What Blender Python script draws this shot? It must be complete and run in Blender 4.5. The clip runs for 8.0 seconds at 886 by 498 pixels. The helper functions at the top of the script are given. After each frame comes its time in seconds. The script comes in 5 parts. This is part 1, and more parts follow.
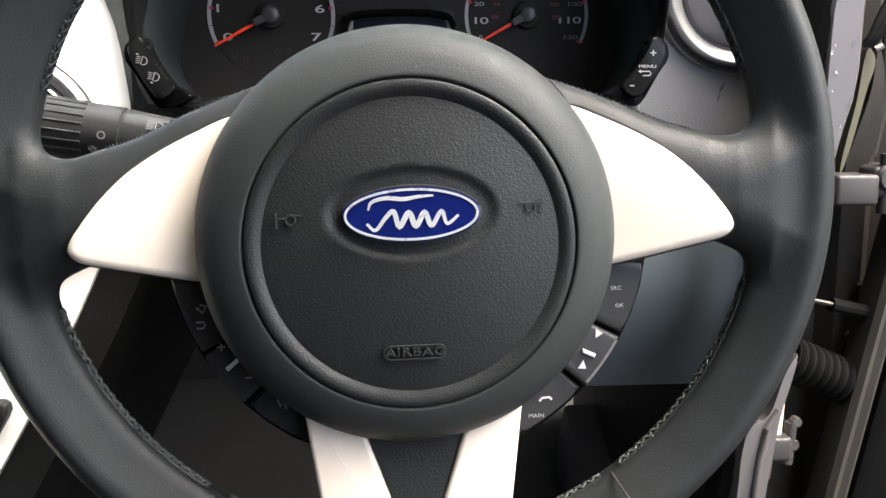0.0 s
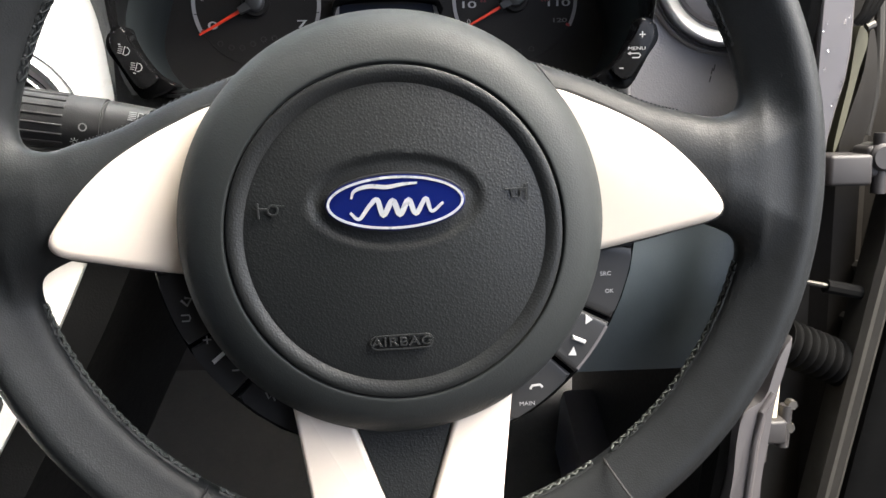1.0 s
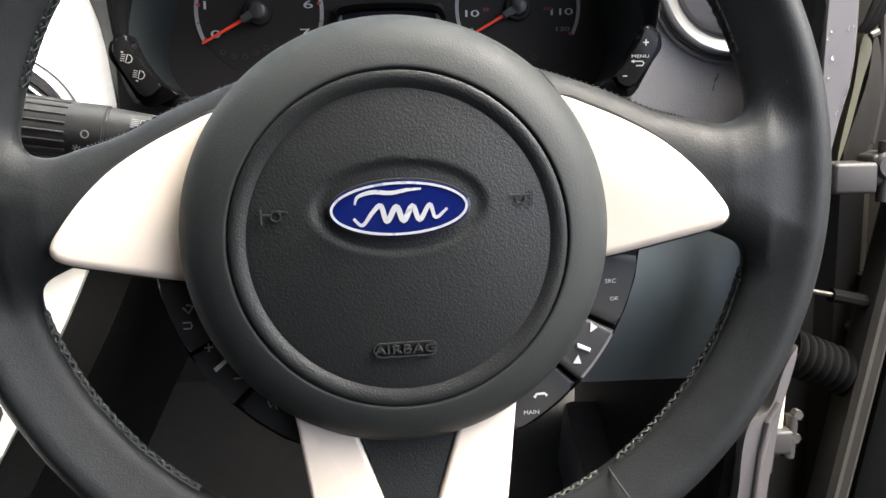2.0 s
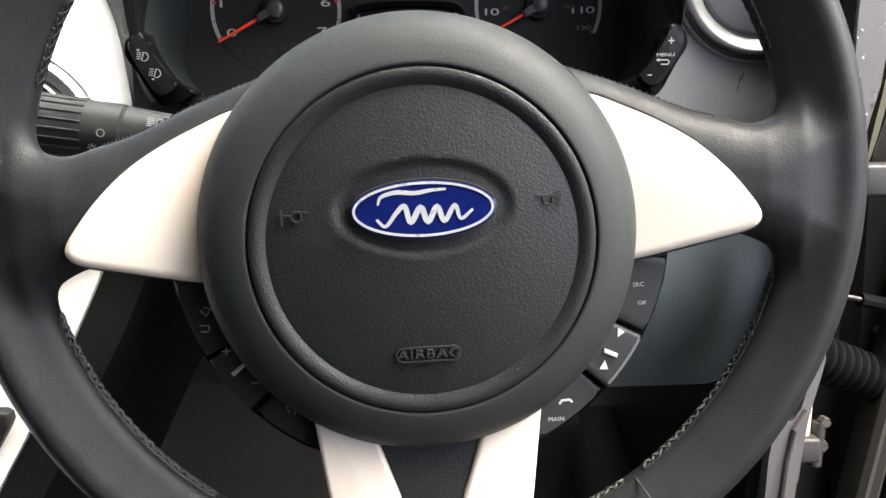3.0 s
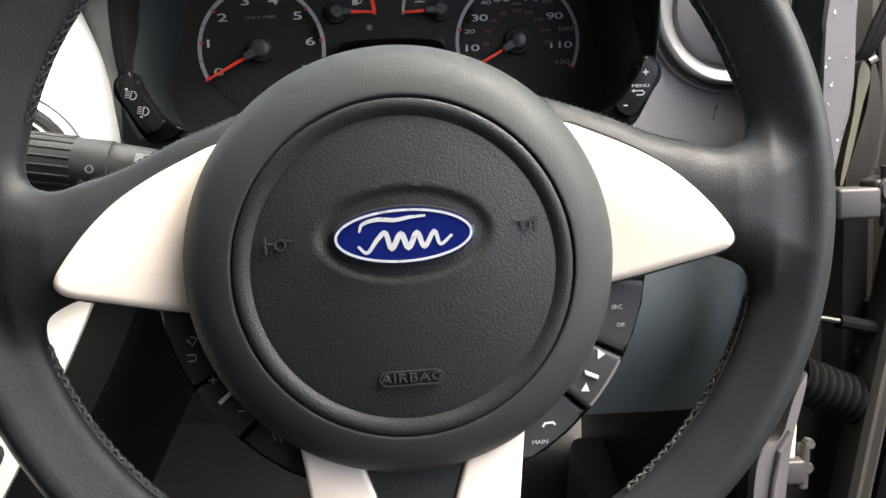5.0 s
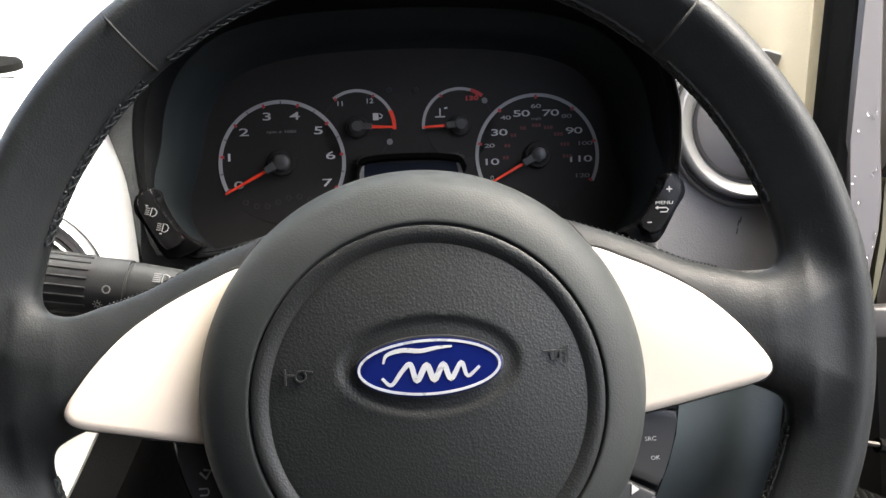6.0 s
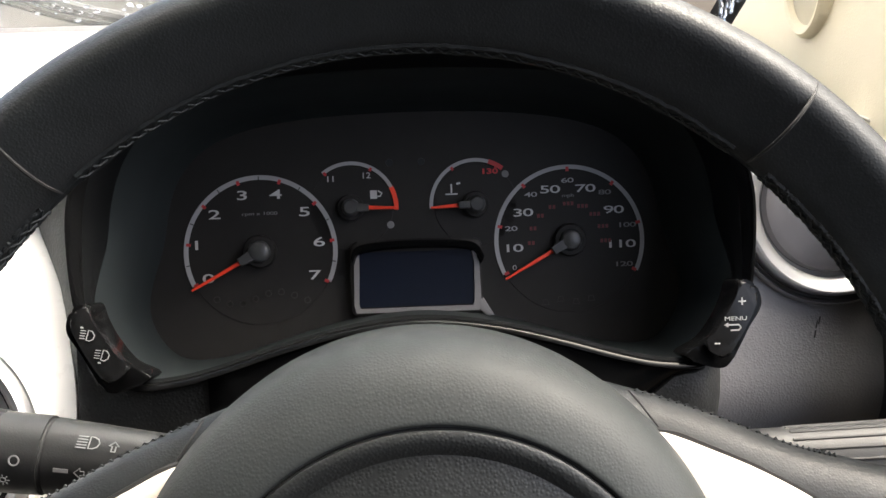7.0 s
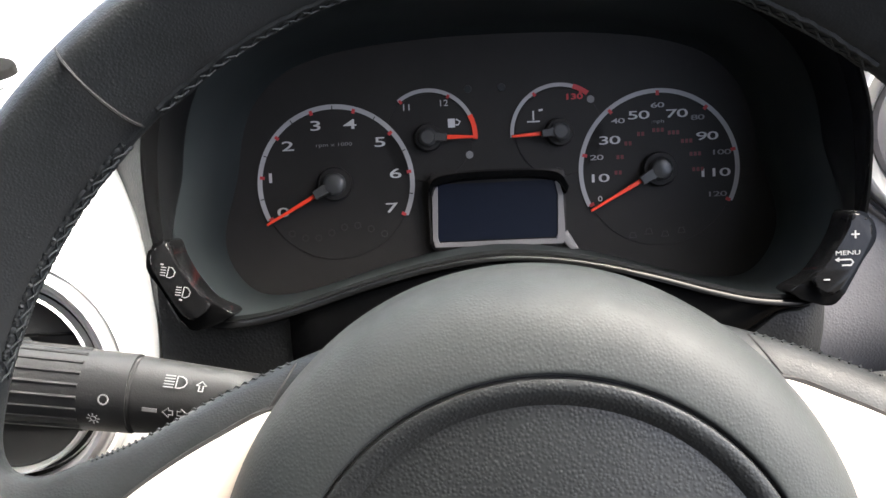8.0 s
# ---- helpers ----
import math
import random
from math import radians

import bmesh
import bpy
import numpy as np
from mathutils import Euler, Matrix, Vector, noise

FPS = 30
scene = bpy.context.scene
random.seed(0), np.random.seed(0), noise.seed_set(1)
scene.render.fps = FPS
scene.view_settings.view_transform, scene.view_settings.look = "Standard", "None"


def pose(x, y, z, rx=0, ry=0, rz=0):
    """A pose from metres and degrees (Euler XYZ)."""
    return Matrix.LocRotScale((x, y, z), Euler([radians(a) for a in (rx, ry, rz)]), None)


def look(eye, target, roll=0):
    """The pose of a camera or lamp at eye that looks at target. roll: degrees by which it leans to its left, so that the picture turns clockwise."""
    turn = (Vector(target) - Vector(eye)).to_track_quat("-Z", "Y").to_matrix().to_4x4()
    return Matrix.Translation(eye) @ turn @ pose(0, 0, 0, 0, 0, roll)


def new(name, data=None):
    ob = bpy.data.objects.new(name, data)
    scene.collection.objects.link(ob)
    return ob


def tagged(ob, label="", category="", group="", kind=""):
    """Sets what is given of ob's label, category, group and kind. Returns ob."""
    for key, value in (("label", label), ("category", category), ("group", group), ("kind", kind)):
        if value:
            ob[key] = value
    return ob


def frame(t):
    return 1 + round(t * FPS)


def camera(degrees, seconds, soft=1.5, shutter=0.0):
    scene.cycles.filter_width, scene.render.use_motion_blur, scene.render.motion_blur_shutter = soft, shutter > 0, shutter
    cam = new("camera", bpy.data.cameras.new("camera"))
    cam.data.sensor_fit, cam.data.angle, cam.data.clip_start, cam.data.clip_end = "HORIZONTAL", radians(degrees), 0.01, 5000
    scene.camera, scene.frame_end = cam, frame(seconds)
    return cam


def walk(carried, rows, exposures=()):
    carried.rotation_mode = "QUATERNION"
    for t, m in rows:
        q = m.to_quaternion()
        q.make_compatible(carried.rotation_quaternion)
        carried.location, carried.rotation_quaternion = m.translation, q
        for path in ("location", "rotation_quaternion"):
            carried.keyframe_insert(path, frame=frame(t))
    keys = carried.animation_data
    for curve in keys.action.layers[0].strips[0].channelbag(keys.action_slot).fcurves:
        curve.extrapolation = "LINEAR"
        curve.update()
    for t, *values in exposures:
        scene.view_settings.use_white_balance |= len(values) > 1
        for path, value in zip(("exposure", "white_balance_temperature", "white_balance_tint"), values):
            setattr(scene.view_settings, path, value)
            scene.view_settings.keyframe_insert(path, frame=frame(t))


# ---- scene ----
# The car frame: x to the right, y forward along the steering column, z up and back.
CAR = pose(0, 0, 0.95, -24, 0, 0)

cam = camera(56.15, 8.0)
PATH = [
    (0.0, -0.0040, -0.3536, 0.0376, 80.77, 0.29, -3.27),
    (0.5, -0.0002, -0.3505, 0.0398, 80.44, 0.86, -3.08),
    (1.0, 0.0020, -0.3496, 0.0371, 79.88, 1.24, -3.41),
    (2.5, -0.0016, -0.3448, 0.0333, 81.04, 1.14, -3.19),
    (3.0, -0.0045, -0.3384, 0.0330, 80.92, 1.14, -2.69),
    (3.5, -0.0017, -0.3408, 0.0337, 82.00, 1.79, -2.76),
    (4.0, -0.0006, -0.3456, 0.0326, 82.97, 2.16, -3.53),
    (5.3, -0.0002, -0.3469, 0.0287, 83.56, 2.06, -3.26),
    (5.5, -0.0036, -0.3474, 0.0311, 82.13, 2.23, -3.82),
    (5.6, -0.0040, -0.3470, 0.0294, 83.21, 2.42, -3.75),
    (5.8, -0.0050, -0.3441, 0.0329, 86.88, 2.32, -3.03),
    (6.0, -0.0056, -0.3361, 0.0420, 89.99, 1.94, -2.63),
    (6.3, -0.0027, -0.3049, 0.0592, 92.97, 2.15, -1.53),
    (6.5, -0.0016, -0.2796, 0.0651, 92.09, 2.12, -1.92),
    (6.6, -0.0025, -0.2697, 0.0655, 92.29, 2.30, -2.00),
    (6.8, -0.0050, -0.2562, 0.0770, 92.68, 1.95, -1.58),
    (7.0, -0.0006, -0.2431, 0.0953, 90.36, 2.10, -1.93),
    (7.3, -0.0060, -0.2113, 0.1106, 85.26, 1.35, -0.70),
    (7.5, -0.0081, -0.2064, 0.1148, 84.26, 0.68, 1.51),
    (7.6, -0.0122, -0.2103, 0.1122, 84.73, 0.93, 1.68),
    (8.0, -0.0136, -0.2258, 0.0976, 85.55, 2.58, 1.82),
]
EXPOSURES = [(0.0, 3.18, 6500, 4), (6.0, 3.18, 6600, 4), (6.5, 3.1, 6700, 4), (7.0, 3.05, 6700, 4), (7.6, 3.5, 6550, 5), (8.0, 3.7, 6500, 5)]
walk(cam, [(t, CAR @ pose(x, y, z, rx, ry, rz)) for t, x, y, z, rx, ry, rz in PATH], EXPOSURES)

# ---- light: an overcast sky through the windscreen and the open door ----
world = bpy.data.worlds.new("sky")
scene.world = world
world.use_nodes = True
wn = world.node_tree
sky = wn.nodes.new("ShaderNodeTexSky")
sky.sky_type = "NISHITA"
sky.sun_disc = False
sky.sun_elevation = radians(61)
sky.sun_rotation = radians(74)
sky.air_density, sky.dust_density, sky.ozone_density = 0.5, 7.0, 0.3
wn.links.new(sky.outputs[0], wn.nodes["Background"].inputs[0])
wn.nodes["Background"].inputs[1].default_value = 0.15
sun_lamp = new("sun", bpy.data.lights.new("sun", "SUN"))
sun_lamp.data.energy = 0.9
sun_lamp.data.angle = radians(60)
sun_lamp.data.color = (1.0, 0.97, 0.95)
sun_lamp.matrix_basis = look((1.4, 0.4, 2.65 + 0.9), (0, 0, 0.9))

# ---- materials ----


def material(name, color, rough=0.5, metal=0.0, grain=0.0, cell=900.0, kind="noise", vary=0.12, vary_scale=25.0, coat=0.0, spec=0.5,
             rough_vary=0.06, random_vary=0.0):
    """A Principled surface with two scales of variation and a fine relief of the given depth in metres."""
    m = bpy.data.materials.new(name)
    m.use_nodes = True
    nt = m.node_tree
    b = nt.nodes["Principled BSDF"]
    b.inputs["Metallic"].default_value = metal
    b.inputs["Coat Weight"].default_value = coat
    b.inputs["Coat Roughness"].default_value = 0.08
    b.inputs["Specular IOR Level"].default_value = spec
    tc = nt.nodes.new("ShaderNodeTexCoord")
    n1 = nt.nodes.new("ShaderNodeTexNoise")
    n1.inputs["Scale"].default_value = vary_scale
    n1.inputs["Detail"].default_value = 6.0
    n1.inputs["Roughness"].default_value = 0.65
    nt.links.new(tc.outputs["Object"], n1.inputs["Vector"])
    r1 = nt.nodes.new("ShaderNodeMapRange")
    r1.inputs["From Min"].default_value, r1.inputs["From Max"].default_value = 0.2, 0.8
    r1.inputs["To Min"].default_value, r1.inputs["To Max"].default_value = 1 - vary, 1 + vary
    nt.links.new(n1.outputs["Fac"], r1.inputs["Value"])
    mul = nt.nodes.new("ShaderNodeMix")
    mul.data_type, mul.blend_type = "RGBA", "MULTIPLY"
    mul.inputs["Factor"].default_value = 1.0
    mul.inputs["A"].default_value = (*color, 1)
    nt.links.new(r1.outputs["Result"], mul.inputs["B"])
    nt.links.new(mul.outputs["Result"], b.inputs["Base Color"])
    r2 = nt.nodes.new("ShaderNodeMapRange")
    r2.inputs["From Min"].default_value, r2.inputs["From Max"].default_value = 0.2, 0.8
    r2.inputs["To Min"].default_value, r2.inputs["To Max"].default_value = max(0.0, rough - rough_vary), min(1.0, rough + rough_vary)
    n2 = nt.nodes.new("ShaderNodeTexNoise")
    n2.inputs["Scale"].default_value = vary_scale * 7
    n2.inputs["Detail"].default_value = 4.0
    nt.links.new(tc.outputs["Object"], n2.inputs["Vector"])
    nt.links.new(n2.outputs["Fac"], r2.inputs["Value"])
    nt.links.new(r2.outputs["Result"], b.inputs["Roughness"])
    if grain > 0:
        bump = nt.nodes.new("ShaderNodeBump")
        bump.inputs["Strength"].default_value = 1.0
        bump.inputs["Distance"].default_value = grain
        if kind == "cells":
            v = nt.nodes.new("ShaderNodeTexVoronoi")
            v.feature = "SMOOTH_F1"
            v.inputs["Smoothness"].default_value = 0.25
            v.inputs["Scale"].default_value = cell
            warp = nt.nodes.new("ShaderNodeTexNoise")
            warp.inputs["Scale"].default_value = cell * 0.4
            mixv = nt.nodes.new("ShaderNodeMix")
            mixv.data_type, mixv.blend_type = "RGBA", "LINEAR_LIGHT"
            mixv.inputs["Factor"].default_value = 0.00035
            nt.links.new(tc.outputs["Object"], warp.inputs["Vector"])
            nt.links.new(tc.outputs["Object"], mixv.inputs["A"])
            nt.links.new(warp.outputs["Color"], mixv.inputs["B"])
            nt.links.new(mixv.outputs["Result"], v.inputs["Vector"])
            nt.links.new(v.outputs["Distance"], bump.inputs["Height"])
            bump.invert = True
        elif kind == "pebble":
            v = nt.nodes.new("ShaderNodeTexVoronoi")
            v.feature = "F1"
            v.inputs["Scale"].default_value = cell
            nt.links.new(tc.outputs["Object"], v.inputs["Vector"])
            dome = nt.nodes.new("ShaderNodeMapRange")
            dome.interpolation_type = "SMOOTHSTEP"
            dome.inputs["From Min"].default_value, dome.inputs["From Max"].default_value = 0.75, 0.05
            nt.links.new(v.outputs["Distance"], dome.inputs["Value"])
            nt.links.new(dome.outputs["Result"], bump.inputs["Height"])
        else:
            v = nt.nodes.new("ShaderNodeTexNoise")
            v.inputs["Scale"].default_value = cell
            v.inputs["Detail"].default_value = 5.0
            nt.links.new(tc.outputs["Object"], v.inputs["Vector"])
            nt.links.new(v.outputs["Fac"], bump.inputs["Height"])
        nt.links.new(bump.outputs["Normal"], b.inputs["Normal"])
    return m


LEATHER = material("leather", (0.0122, 0.0138, 0.0150), 0.50, grain=0.00004, cell=1300, kind="pebble", vary=0.28, vary_scale=85, spec=0.29, rough_vary=0.1)
PAD = material("moulded vinyl", (0.0138, 0.0152, 0.0158), 0.44, grain=0.00007, cell=1080, kind="pebble", vary=0.08, spec=0.36)
SHELL = material("hub shell vinyl", (0.0224, 0.0256, 0.0261), 0.60, grain=0.00004, cell=1150, kind="pebble", vary=0.12, spec=0.27)
PAD_SMOOTH = material("smooth moulded vinyl", (0.022, 0.0235, 0.024), 0.4, vary=0.1)
GROOVE = material("dark gap", (0.012, 0.012, 0.0125), 0.8)
THREAD = material("grey thread", (0.055, 0.061, 0.058), 0.8, vary=0.3, vary_scale=200)
CREAM = material("cream white paint", (0.69, 0.620, 0.545), 0.36, vary=0.02, coat=0.25)
WHITE = material("pearl white fascia", (0.82, 0.81, 0.79), 0.3, vary=0.02, coat=0.4)
DASH_TOP = material("pale grey dash top skin", (0.24, 0.235, 0.23), 0.6, grain=0.0002, cell=800, kind="cells", vary=0.06)
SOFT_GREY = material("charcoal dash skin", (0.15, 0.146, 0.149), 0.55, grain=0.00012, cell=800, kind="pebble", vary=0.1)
BINNACLE = material("dark grey binnacle skin", (0.062, 0.064, 0.065), 0.6, grain=0.00014, cell=750, kind="pebble", vary=0.08, spec=0.35)
WORN = material("rubbed dark thread", (0.019, 0.022, 0.024), 0.6, vary=0.25, vary_scale=120, spec=0.35)
DARK_GREY = material("darker dash skin", (0.018, 0.0188, 0.0195), 0.5, grain=0.00014, cell=750, kind="pebble", vary=0.12, spec=0.4)
KNEE = material("blue grey plastic", (0.055, 0.068, 0.074), 0.5, grain=0.00012, cell=900, vary=0.1)
GLOSS = material("gloss black", (0.0028, 0.0029, 0.0031), 0.09, vary=0.05, rough_vary=0.02, spec=0.07)
CHAMBER = material("smoked chamber plastic", (0.0130, 0.0163, 0.0176), 0.5, vary=0.06, rough_vary=0.0, spec=0.3)
FACE = material("dial face", (0.0136, 0.0126, 0.0123), 0.6, vary=0.2, rough_vary=0.02, spec=0.25)
BEZEL_BLACK = material("satin bezel black", (0.0042, 0.0045, 0.0049), 0.34, vary=0.05, rough_vary=0.0, spec=0.05)
WING = material("piano black buttons", (0.0065, 0.0066, 0.0070), 0.14, vary=0.05, rough_vary=0.02, spec=0.16)
CAP = material("needle cap grey", (0.045, 0.046, 0.048), 0.35, vary=0.05)
SATIN = material("satin black plastic", (0.0140, 0.0143, 0.0149), 0.5, spec=0.35, grain=0.00006, cell=1500, vary=0.12)
BUTTON = material("button black plastic", (0.0230, 0.0235, 0.0245), 0.42, spec=0.35, grain=0.00003, cell=1500, vary=0.1)
PRINT = material("white print", (0.46, 0.46, 0.465), 0.6, vary=0.05)
# The same white print, coloured darker where strong light would overbrighten it.
SYMBOL = material("white print toned down for light", (0.21, 0.21, 0.212), 0.6, vary=0.15, vary_scale=300)
DIM = material("dim print and shaded numerals", (0.16, 0.16, 0.165), 0.6, vary=0.1)
ARC = material("grey dial arc", (0.30, 0.30, 0.31), 0.5, vary=0.05)
RED = material("needle red", (0.75, 0.05, 0.02), 0.45, vary=0.05)
DARK_RED = material("dark red print", (0.40, 0.025, 0.03), 0.5, vary=0.1)
FAINT_RED = material("faint red print", (0.11, 0.009, 0.010), 0.5, vary=0.1)
FAINT = material("faint symbol print", (0.016, 0.0155, 0.015), 0.5, vary=0.1)
LCD = material("unlit display", (0.005, 0.007, 0.014), 0.3, vary=0.0, rough_vary=0.0, spec=0.2)
LCD_RIM = material("grey display rim", (0.16, 0.155, 0.16), 0.35, vary=0.05)
BADGE = material("badge blue", (0.004, 0.009, 0.085), 0.15, vary=0.04, coat=0.4, rough_vary=0.02)
SILVER = material("badge silver", (0.55, 0.57, 0.60), 0.3, metal=0.35, vary=0.05)
CHROME = material("satin chrome", (0.72, 0.72, 0.73), 0.40, metal=1.0, vary=0.03, rough_vary=0.03)
VENT_DISC = material("vent flap plastic", (0.10, 0.095, 0.10), 0.45, vary=0.1)
TRIM = material("cream pillar plastic", (0.74, 0.655, 0.47), 0.55, grain=0.0001, cell=800, vary=0.04, vary_scale=12)
RUBBER = material("black rubber", (0.006, 0.006, 0.006), 0.75, spec=0.03, vary=0.25, vary_scale=60)
BODY = material("silver body paint", (0.092, 0.085, 0.086), 0.42, metal=0.2, vary=0.06, coat=0.1)
# Door end colours, much darker than the silver body paint.
BODY_DARK = material("dark door frame paint", (0.019, 0.0170, 0.0145), 0.7, vary=0.3, spec=0.25, vary_scale=18)
HINGE = material("grey painted hinge", (0.030, 0.028, 0.028), 0.5, vary=0.12, spec=0.35)
EDGE_GREY = material("dark grey door edge paint", (0.033, 0.031, 0.027), 0.6, vary=0.2, vary_scale=30, spec=0.3)
SEALANT = material("olive sealant", (0.060, 0.058, 0.036), 0.7, vary=0.2)
STEEL = material("zinc steel", (0.09, 0.086, 0.078), 0.55, metal=0.7, vary=0.15, vary_scale=80)
CONSOLE = material("dark console side plastic", (0.0065, 0.0068, 0.0071), 0.65, grain=0.0001, cell=750, kind="pebble", vary=0.12, spec=0.08)
CARPET = material("black carpet", (0.020, 0.019, 0.018), 0.95, grain=0.001, cell=700, vary=0.3)
BROWN = material("brown footwell felt", (0.034, 0.029, 0.026), 0.9, vary=0.25)
LINING = material("grey headliner", (0.42, 0.40, 0.38), 0.9, vary=0.05)
GROUND = material("wet tan gravel", (0.027, 0.0215, 0.0155), 0.9, spec=0.1, grain=0.004, cell=60, vary=0.35, vary_scale=3)
WATER = material("water drop", (1, 1, 1), 0.02, vary=0.0)
WATER.node_tree.nodes["Principled BSDF"].inputs["Transmission Weight"].default_value = 1.0
WATER.node_tree.nodes["Principled BSDF"].inputs["IOR"].default_value = 1.33
GLASS = material("windscreen glass", (0.95, 0.97, 0.96), 0.01, vary=0.0, rough_vary=0.0)
GLASS.node_tree.nodes["Principled BSDF"].inputs["Transmission Weight"].default_value = 1.0
GLASS.node_tree.nodes["Principled BSDF"].inputs["IOR"].default_value = 1.45

# ---- building helpers ----


def thing(name, base, label, category, group="", kind=""):
    """An Empty in the car frame that parents its parts."""
    ob = new(name)
    ob.matrix_basis = CAR @ Matrix.Translation(base)
    ob.empty_display_size = 0.02
    return tagged(ob, label, category, group, kind)


def finish(bm, smooth=35):
    bmesh.ops.recalc_face_normals(bm, faces=bm.faces)
    if smooth > 0:
        for fc in bm.faces:
            fc.smooth = True
        for ed in bm.edges:
            if len(ed.link_faces) == 2 and ed.calc_face_angle(0) > radians(smooth):
                ed.smooth = False
    return bm


def mesh_of(name, bm):
    me = bpy.data.meshes.new(name)
    bm.to_mesh(me)
    bm.free()
    return me


def part(name, bm, mat, parent, label="", local=None, smooth=35):
    """Links a bmesh in the car frame as one mesh under a thing or a part. local: a further pose in the car frame."""
    me = mesh_of(name, finish(bm, smooth))
    me.materials.append(mat)
    ob = new(name, me)
    ob.parent = parent
    top = parent.matrix_basis if parent.parent is None else parent.parent.matrix_basis @ parent.matrix_basis
    ob.matrix_basis = top.inverted() @ CAR @ (local or Matrix.Identity(4))
    if label:
        tagged(ob, label)
    return ob


def structure(name, bm, mat, label, category, smooth=35, local=None, kind="structure"):
    me = mesh_of(name, finish(bm, smooth))
    me.materials.append(mat)
    ob = new(name, me)
    ob.matrix_basis = CAR @ (local or Matrix.Identity(4))
    return tagged(ob, label, category, "", kind)


def spline(pts, n=8, closed=False):
    """Points along a Catmull-Rom curve."""
    pts = [Vector(p) for p in pts]
    k = len(pts)
    out = []
    for i in range(k if closed else k - 1):
        a = pts[(i - 1) % k] if closed or i > 0 else pts[0] * 2 - pts[1]
        b, c = pts[i], pts[(i + 1) % k]
        d = pts[(i + 2) % k] if closed or i + 2 < k else c * 2 - b
        for j in range(n):
            t = j / n
            out.append(0.5 * (2 * b + (c - a) * t + (2 * a - 5 * b + 4 * c - d) * t * t + (3 * b - a - 3 * c + d) * t ** 3))
    if not closed:
        out.append(pts[-1])
    return out


def pillow(poly, y_front, y_back, r, k=5):
    """A plate with the outline poly (x, z) whose front edge is rounded over the distance r."""
    pts = [Vector(p) for p in poly]
    length = sum((pts[i] - pts[i - 1]).length for i in range(len(pts)))
    n = 160
    even, acc, i = [], 0.0, 0
    for j in range(n):
        want = length * j / n
        while acc + (pts[(i + 1) % len(pts)] - pts[i]).length < want:
            acc += (pts[(i + 1) % len(pts)] - pts[i]).length
            i += 1
        seg = pts[(i + 1) % len(pts)] - pts[i]
        even.append(pts[i] + seg * ((want - acc) / max(1e-9, seg.length)))
    area = sum(even[i - 1].x * even[i].y - even[i].x * even[i - 1].y for i in range(n))
    turn = 1 if area > 0 else -1
    rows = [[(p.x, y_back, p.y) for p in even]]
    for s in range(k + 1):
        a = math.pi / 2 * s / k
        d = r * (1 - math.cos(a))
        ring = []
        for i in range(n):
            t = (even[(i + 2) % n] - even[i - 2]).normalized()
            ring.append(even[i] + Vector((-t.y, t.x)) * d * turn)
        for it in range(2 * s):
            ring = [(ring[i - 1] + ring[i] * 2 + ring[(i + 1) % n]) / 4 for i in range(n)]
        rows.append([(p.x, y_front + r * (1 - math.sin(a)), p.y) for p in ring])
    bm = loft(rows, closed=True)
    bm.verts.ensure_lookup_table()
    bm.faces.new(bm.verts[-n:])
    return bm


def loft(rows, closed=False, cap=False, flip=False):
    """A skin over rows of points; closed: each row is a ring."""
    bm = bmesh.new()
    vs = [[bm.verts.new(p) for p in row] for row in rows]
    n = len(rows[0])
    for a, b in zip(vs, vs[1:]):
        for i in range(n if closed else n - 1):
            j = (i + 1) % n
            bm.faces.new((a[i], a[j], b[j], b[i]))
    if cap:
        bm.faces.new(vs[0])
        bm.faces.new(vs[-1])
    return bm


def slab(rows, thick):
    """A skin with thickness, pushed forward along y."""
    bm = loft(rows)
    geo = bmesh.ops.extrude_face_region(bm, geom=bm.faces[:])
    bmesh.ops.translate(bm, vec=(0, thick, 0), verts=[v for v in geo["geom"] if isinstance(v, bmesh.types.BMVert)])
    return bm


def prism(poly, y0, y1, bevel=0.0, segs=2, dome=0.0):
    """A plate with the outline poly (x, z) from y0 (towards the driver) to y1, its front edge rounded."""
    bm = bmesh.new()
    front = [bm.verts.new((p[0], y0, p[1])) for p in poly]
    back = [bm.verts.new((p[0], y1, p[1])) for p in poly]
    ff = bm.faces.new(front)
    bm.faces.new(back)
    n = len(poly)
    for i in range(n):
        bm.faces.new((front[i], front[(i + 1) % n], back[(i + 1) % n], back[i]))
    if bevel:
        bmesh.ops.bevel(bm, geom=[e for e in ff.edges], offset=bevel, segments=segs, profile=0.5, affect="EDGES", clamp_overlap=True)
    return bm


def lathe(profile, cx, cz, n=96, cap_last=False):
    """A body of revolution about the y axis through (cx, cz): profile rows are (radius, y)."""
    rows = []
    for r, y in profile:
        rows.append([(cx + r * math.cos(2 * math.pi * i / n), y, cz + r * math.sin(2 * math.pi * i / n)) for i in range(n)])
    bm = loft(rows, closed=True)
    if cap_last:
        bm.verts.ensure_lookup_table()
        bm.faces.new(bm.verts[-n:])
    return bm


